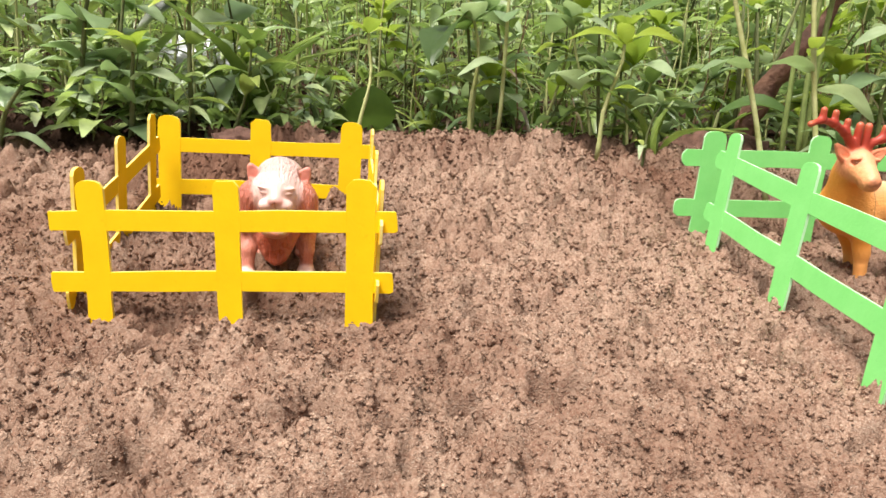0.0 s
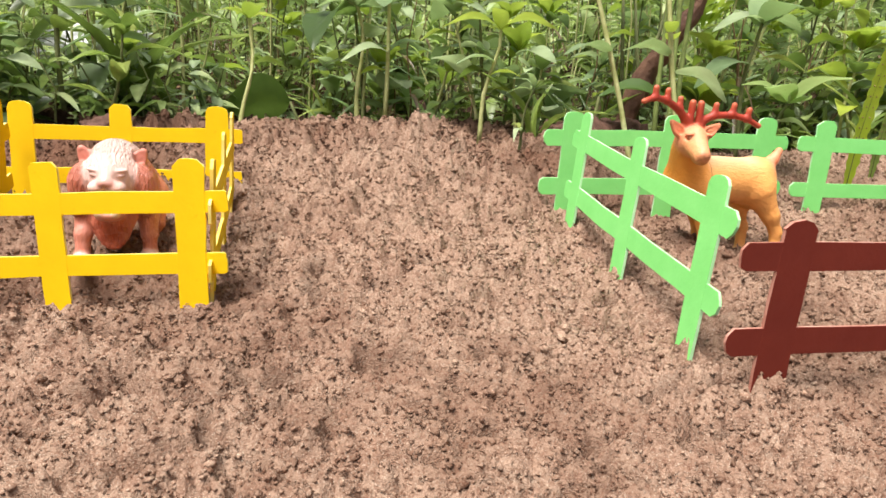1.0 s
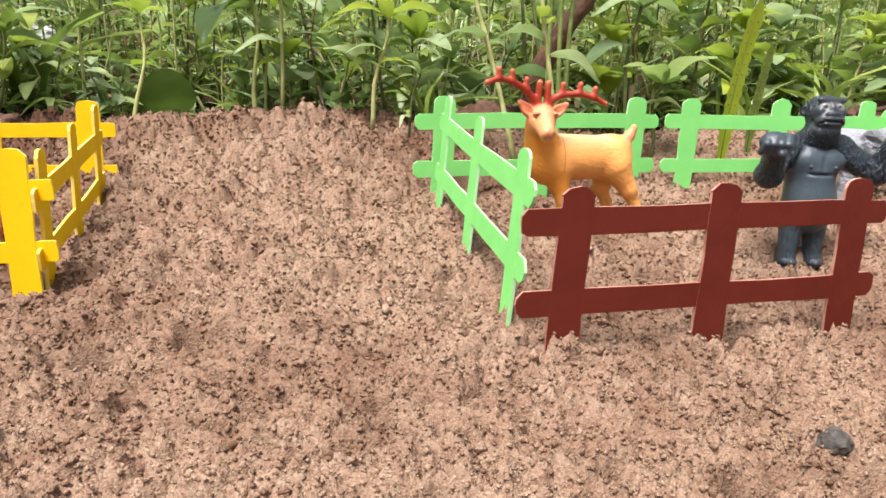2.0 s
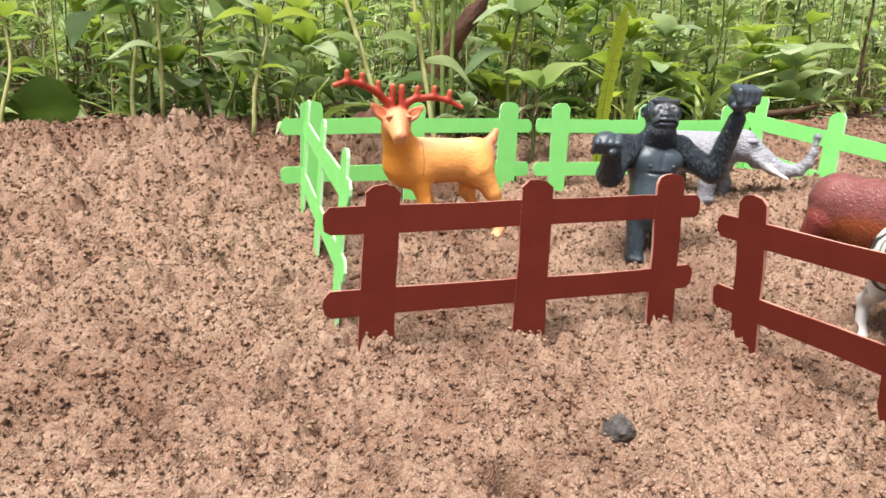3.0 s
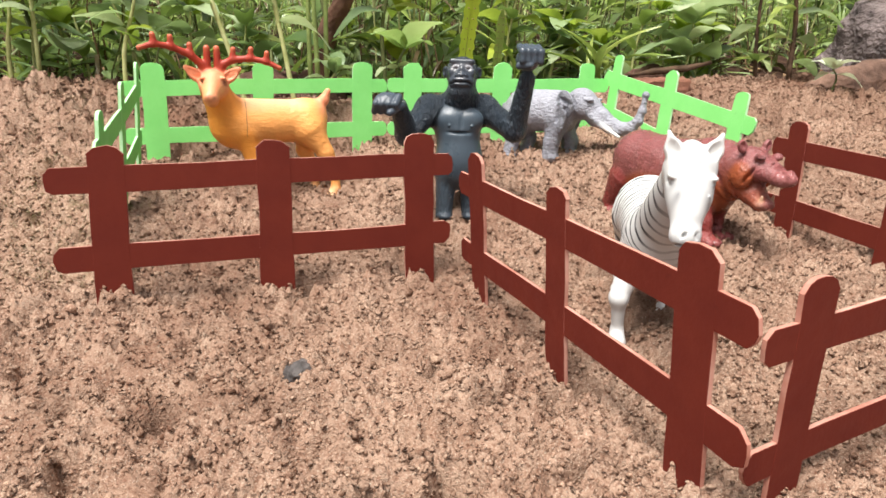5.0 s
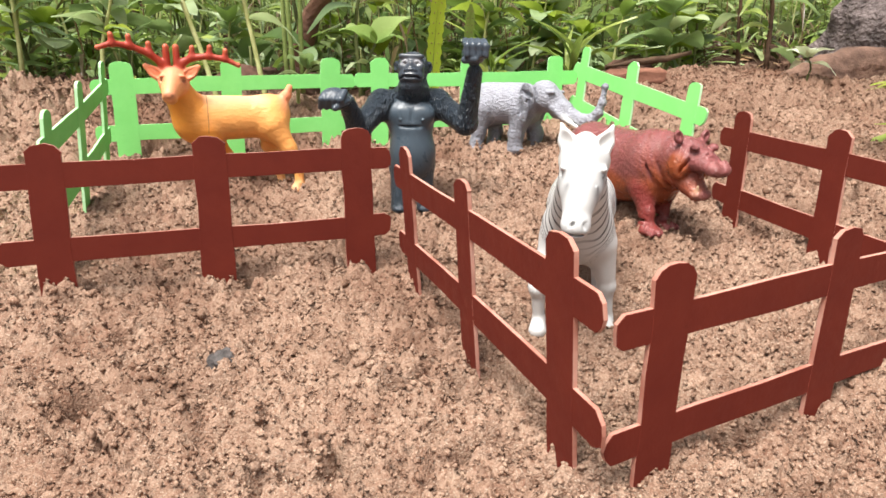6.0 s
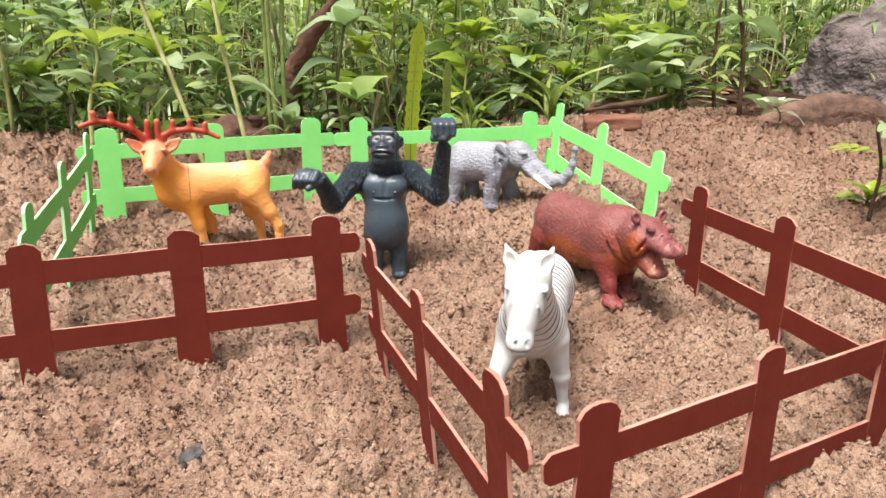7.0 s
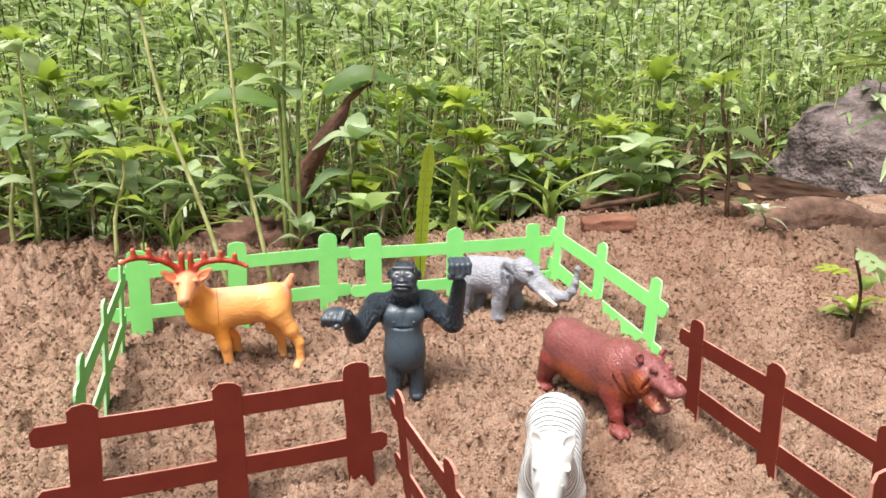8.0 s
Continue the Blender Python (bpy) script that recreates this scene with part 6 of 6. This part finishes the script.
for x, y, s, turn in ((0.372, 0.945, 0.06, 20), (0.425, 0.955, 0.065, 70), (-0.17, 0.80, 0.03, 10), (0.93, 0.95, 0.045, 40)):
    bm = bmesh.new()
    bmesh.ops.create_icosphere(bm, subdivisions=4, radius=1.0)
    for v in bm.verts:
        d = v.co.copy()
        v.co = Vector((d.x * s, d.y * s * 0.7, d.z * s * 0.6)) * (1 + 0.35 * noise.noise(d * 1.9) + 0.18 * noise.noise(d * 5) + 0.08 * noise.noise(d * 13))
    single("earth_clod", bm, EARTH, pose(x, y, ground_z(x, y) + s * 0.15, 0, 0, turn), "lumpy clod of damp red-brown earth under the weeds", "clod")

BAG = plain_material("white_plastic_film", (0.55, 0.55, 0.58), (0.82, 0.82, 0.84), 20, 0.35, 0.2)
bm = bmesh.new()
bmesh.ops.create_icosphere(bm, subdivisions=4, radius=1.0)
for v in bm.verts:
    d = v.co.copy()
    v.co = Vector((d.x * 0.11, d.y * 0.05, d.z * 0.035)) * (1 + 0.5 * abs(noise.noise(d * 2.2)) + 0.3 * noise.noise(d * 6))
single("plastic_bag", bm, BAG, pose(-0.49, 1.40, ground_z(-0.49, 1.40) + 0.05, 0, -10, 0), "crumpled white plastic bag among the weeds", "plastic bag")

# fallen leaves on the dark soil, and crumbs on the heap
rs = np.random.RandomState(3)


def litter(n):
    verts, quads = [], []
    x = rs.uniform(-0.7, 1.35, n)
    y = 0.90 + 0.5 * rs.rand(n) ** 1.5 + 0.06 * np.clip(x - 0.8, 0, 1)
    z = slope(x, y) + 0.003
    for i in range(n):
        m = pose(x[i], y[i], z[i], rs.uniform(-25, 25), rs.uniform(-25, 25), rs.uniform(0, 360))
        a, b = rs.uniform(0.010, 0.024), rs.uniform(0.005, 0.011)
        k = len(verts)
        for u, w, h in ((-1, 0, 0.2), (-0.3, -1, 0.0), (-0.3, 0, -0.1), (-0.3, 1, 0.05), (0.4, -0.9, 0.1), (0.4, 0, -0.05), (0.4, 0.9, 0.2), (1.0, 0.0, 0.35)):
            verts.append(m @ Vector((u * a, w * b, h * b)))
        quads += [(k, k + 1, k + 2, k + 2), (k, k + 2, k + 3, k + 3), (k + 1, k + 4, k + 5, k + 2), (k + 2, k + 5, k + 6, k + 3), (k + 4, k + 7, k + 5, k + 5), (k + 5, k + 7, k + 6, k + 6)]
    mesh = bpy.data.meshes.new("leaf_litter")
    mesh.from_pydata([tuple(v) for v in verts], [], [tuple(dict.fromkeys(q)) for q in quads])
    mesh.materials.append(DRY)
    return tagged(new("leaf_litter", mesh), "dry brown fallen leaves on dark damp soil", "fallen leaves", kind="stuff")


litter(420)


def crumbs(n, small, large, skew, label, solid, faces, sink, seed):
    """Loose crumbs of soil, each an uneven small lump."""
    rc = np.random.RandomState(seed)
    k = len(solid)
    y = 0.16 + 0.76 * rc.rand(n) ** 1.5
    x = np.where(rc.rand(n) < 0.12, rc.uniform(-0.6, 1.35, n), 0.40 + (rc.rand(n) * 2 - 1) * (0.40 + 0.50 * y))
    clump = np.clip(0.95 + 1.3 * grad_noise(x * 30, y * 30, 40), 0.55, 1.4)
    r = (small + (large - small) * rc.rand(n) ** skew) * (0.7 + 0.35 * clump) * (0.66 + 0.66 * y)
    z = slope(x, y) + crumble(x, y) + crest_rough(x, y) + r * rc.uniform(sink[0], sink[1], n) * clump
    shape = solid[None] * rc.uniform(0.65, 1.35, (n, k, 1)) + rc.normal(0, 0.2, (n, k, 3))
    shape *= rc.uniform(0.75, 1.25, (n, 1, 3)) * np.array((1.1, 1.0, 0.9))
    v = np.stack([x, y, z], 1)[:, None] + shape * r[:, None, None]
    q = faces[None] + (np.arange(n) * k)[:, None, None]
    mesh = fill_mesh(bpy.data.meshes.new("soil_crumbs"), v.reshape(-1, 3), q.reshape(-1, 3))
    soil_attributes(mesh, np.repeat(x, k), np.repeat(y, k), np.repeat(rc.rand(n), k))
    mesh.materials.append(SAND)
    return tagged(new("soil_crumbs", mesh), label, "soil crumbs", kind="stuff")


EIGHT = np.array([(1, 0, 0), (-1, 0, 0), (0, 1, 0), (0, -1, 0), (0, 0, 1), (0, 0, -1)], float)
EIGHT_FACES = np.array([(0, 2, 4), (2, 1, 4), (1, 3, 4), (3, 0, 4), (2, 0, 5), (1, 2, 5), (3, 1, 5), (0, 3, 5)])
ball = bmesh.new()
bmesh.ops.create_icosphere(ball, subdivisions=1, radius=1.0)
TWENTY = np.array([v.co[:] for v in ball.verts])
TWENTY_FACES = np.array([[v.index for v in f.verts] for f in ball.faces])
ball.free()
crumbs(15000, 0.0010, 0.0028, 2.4, "small clods of moist reddish-brown sandy soil", TWENTY, TWENTY_FACES, (-0.6, 0.1), 3)
crumbs(150000, 0.0007, 0.0016, 1.4, "loose crumbs of reddish-brown sandy soil", EIGHT, EIGHT_FACES, (-0.3, 0.45), 4)

# ---- the pebble ----
bm = bmesh.new()
bmesh.ops.create_icosphere(bm, subdivisions=3, radius=0.0075)
for v in bm.verts:
    v.co *= 1 + 0.25 * noise.noise(v.co * 260) + 0.08 * noise.noise(v.co * 800)
    v.co.z *= 0.8
mesh = bpy.data.meshes.new("pebble")
bm.to_mesh(mesh)
bm.free()
mesh.materials.append(PEBBLE)
stone = tagged(new("pebble", mesh), "small dark grey pebble lying on the soil", "pebble")
stone.matrix_world = pose(0.437, 0.322, ground_z(0.437, 0.322) + 0.001, 0, 0, 30)
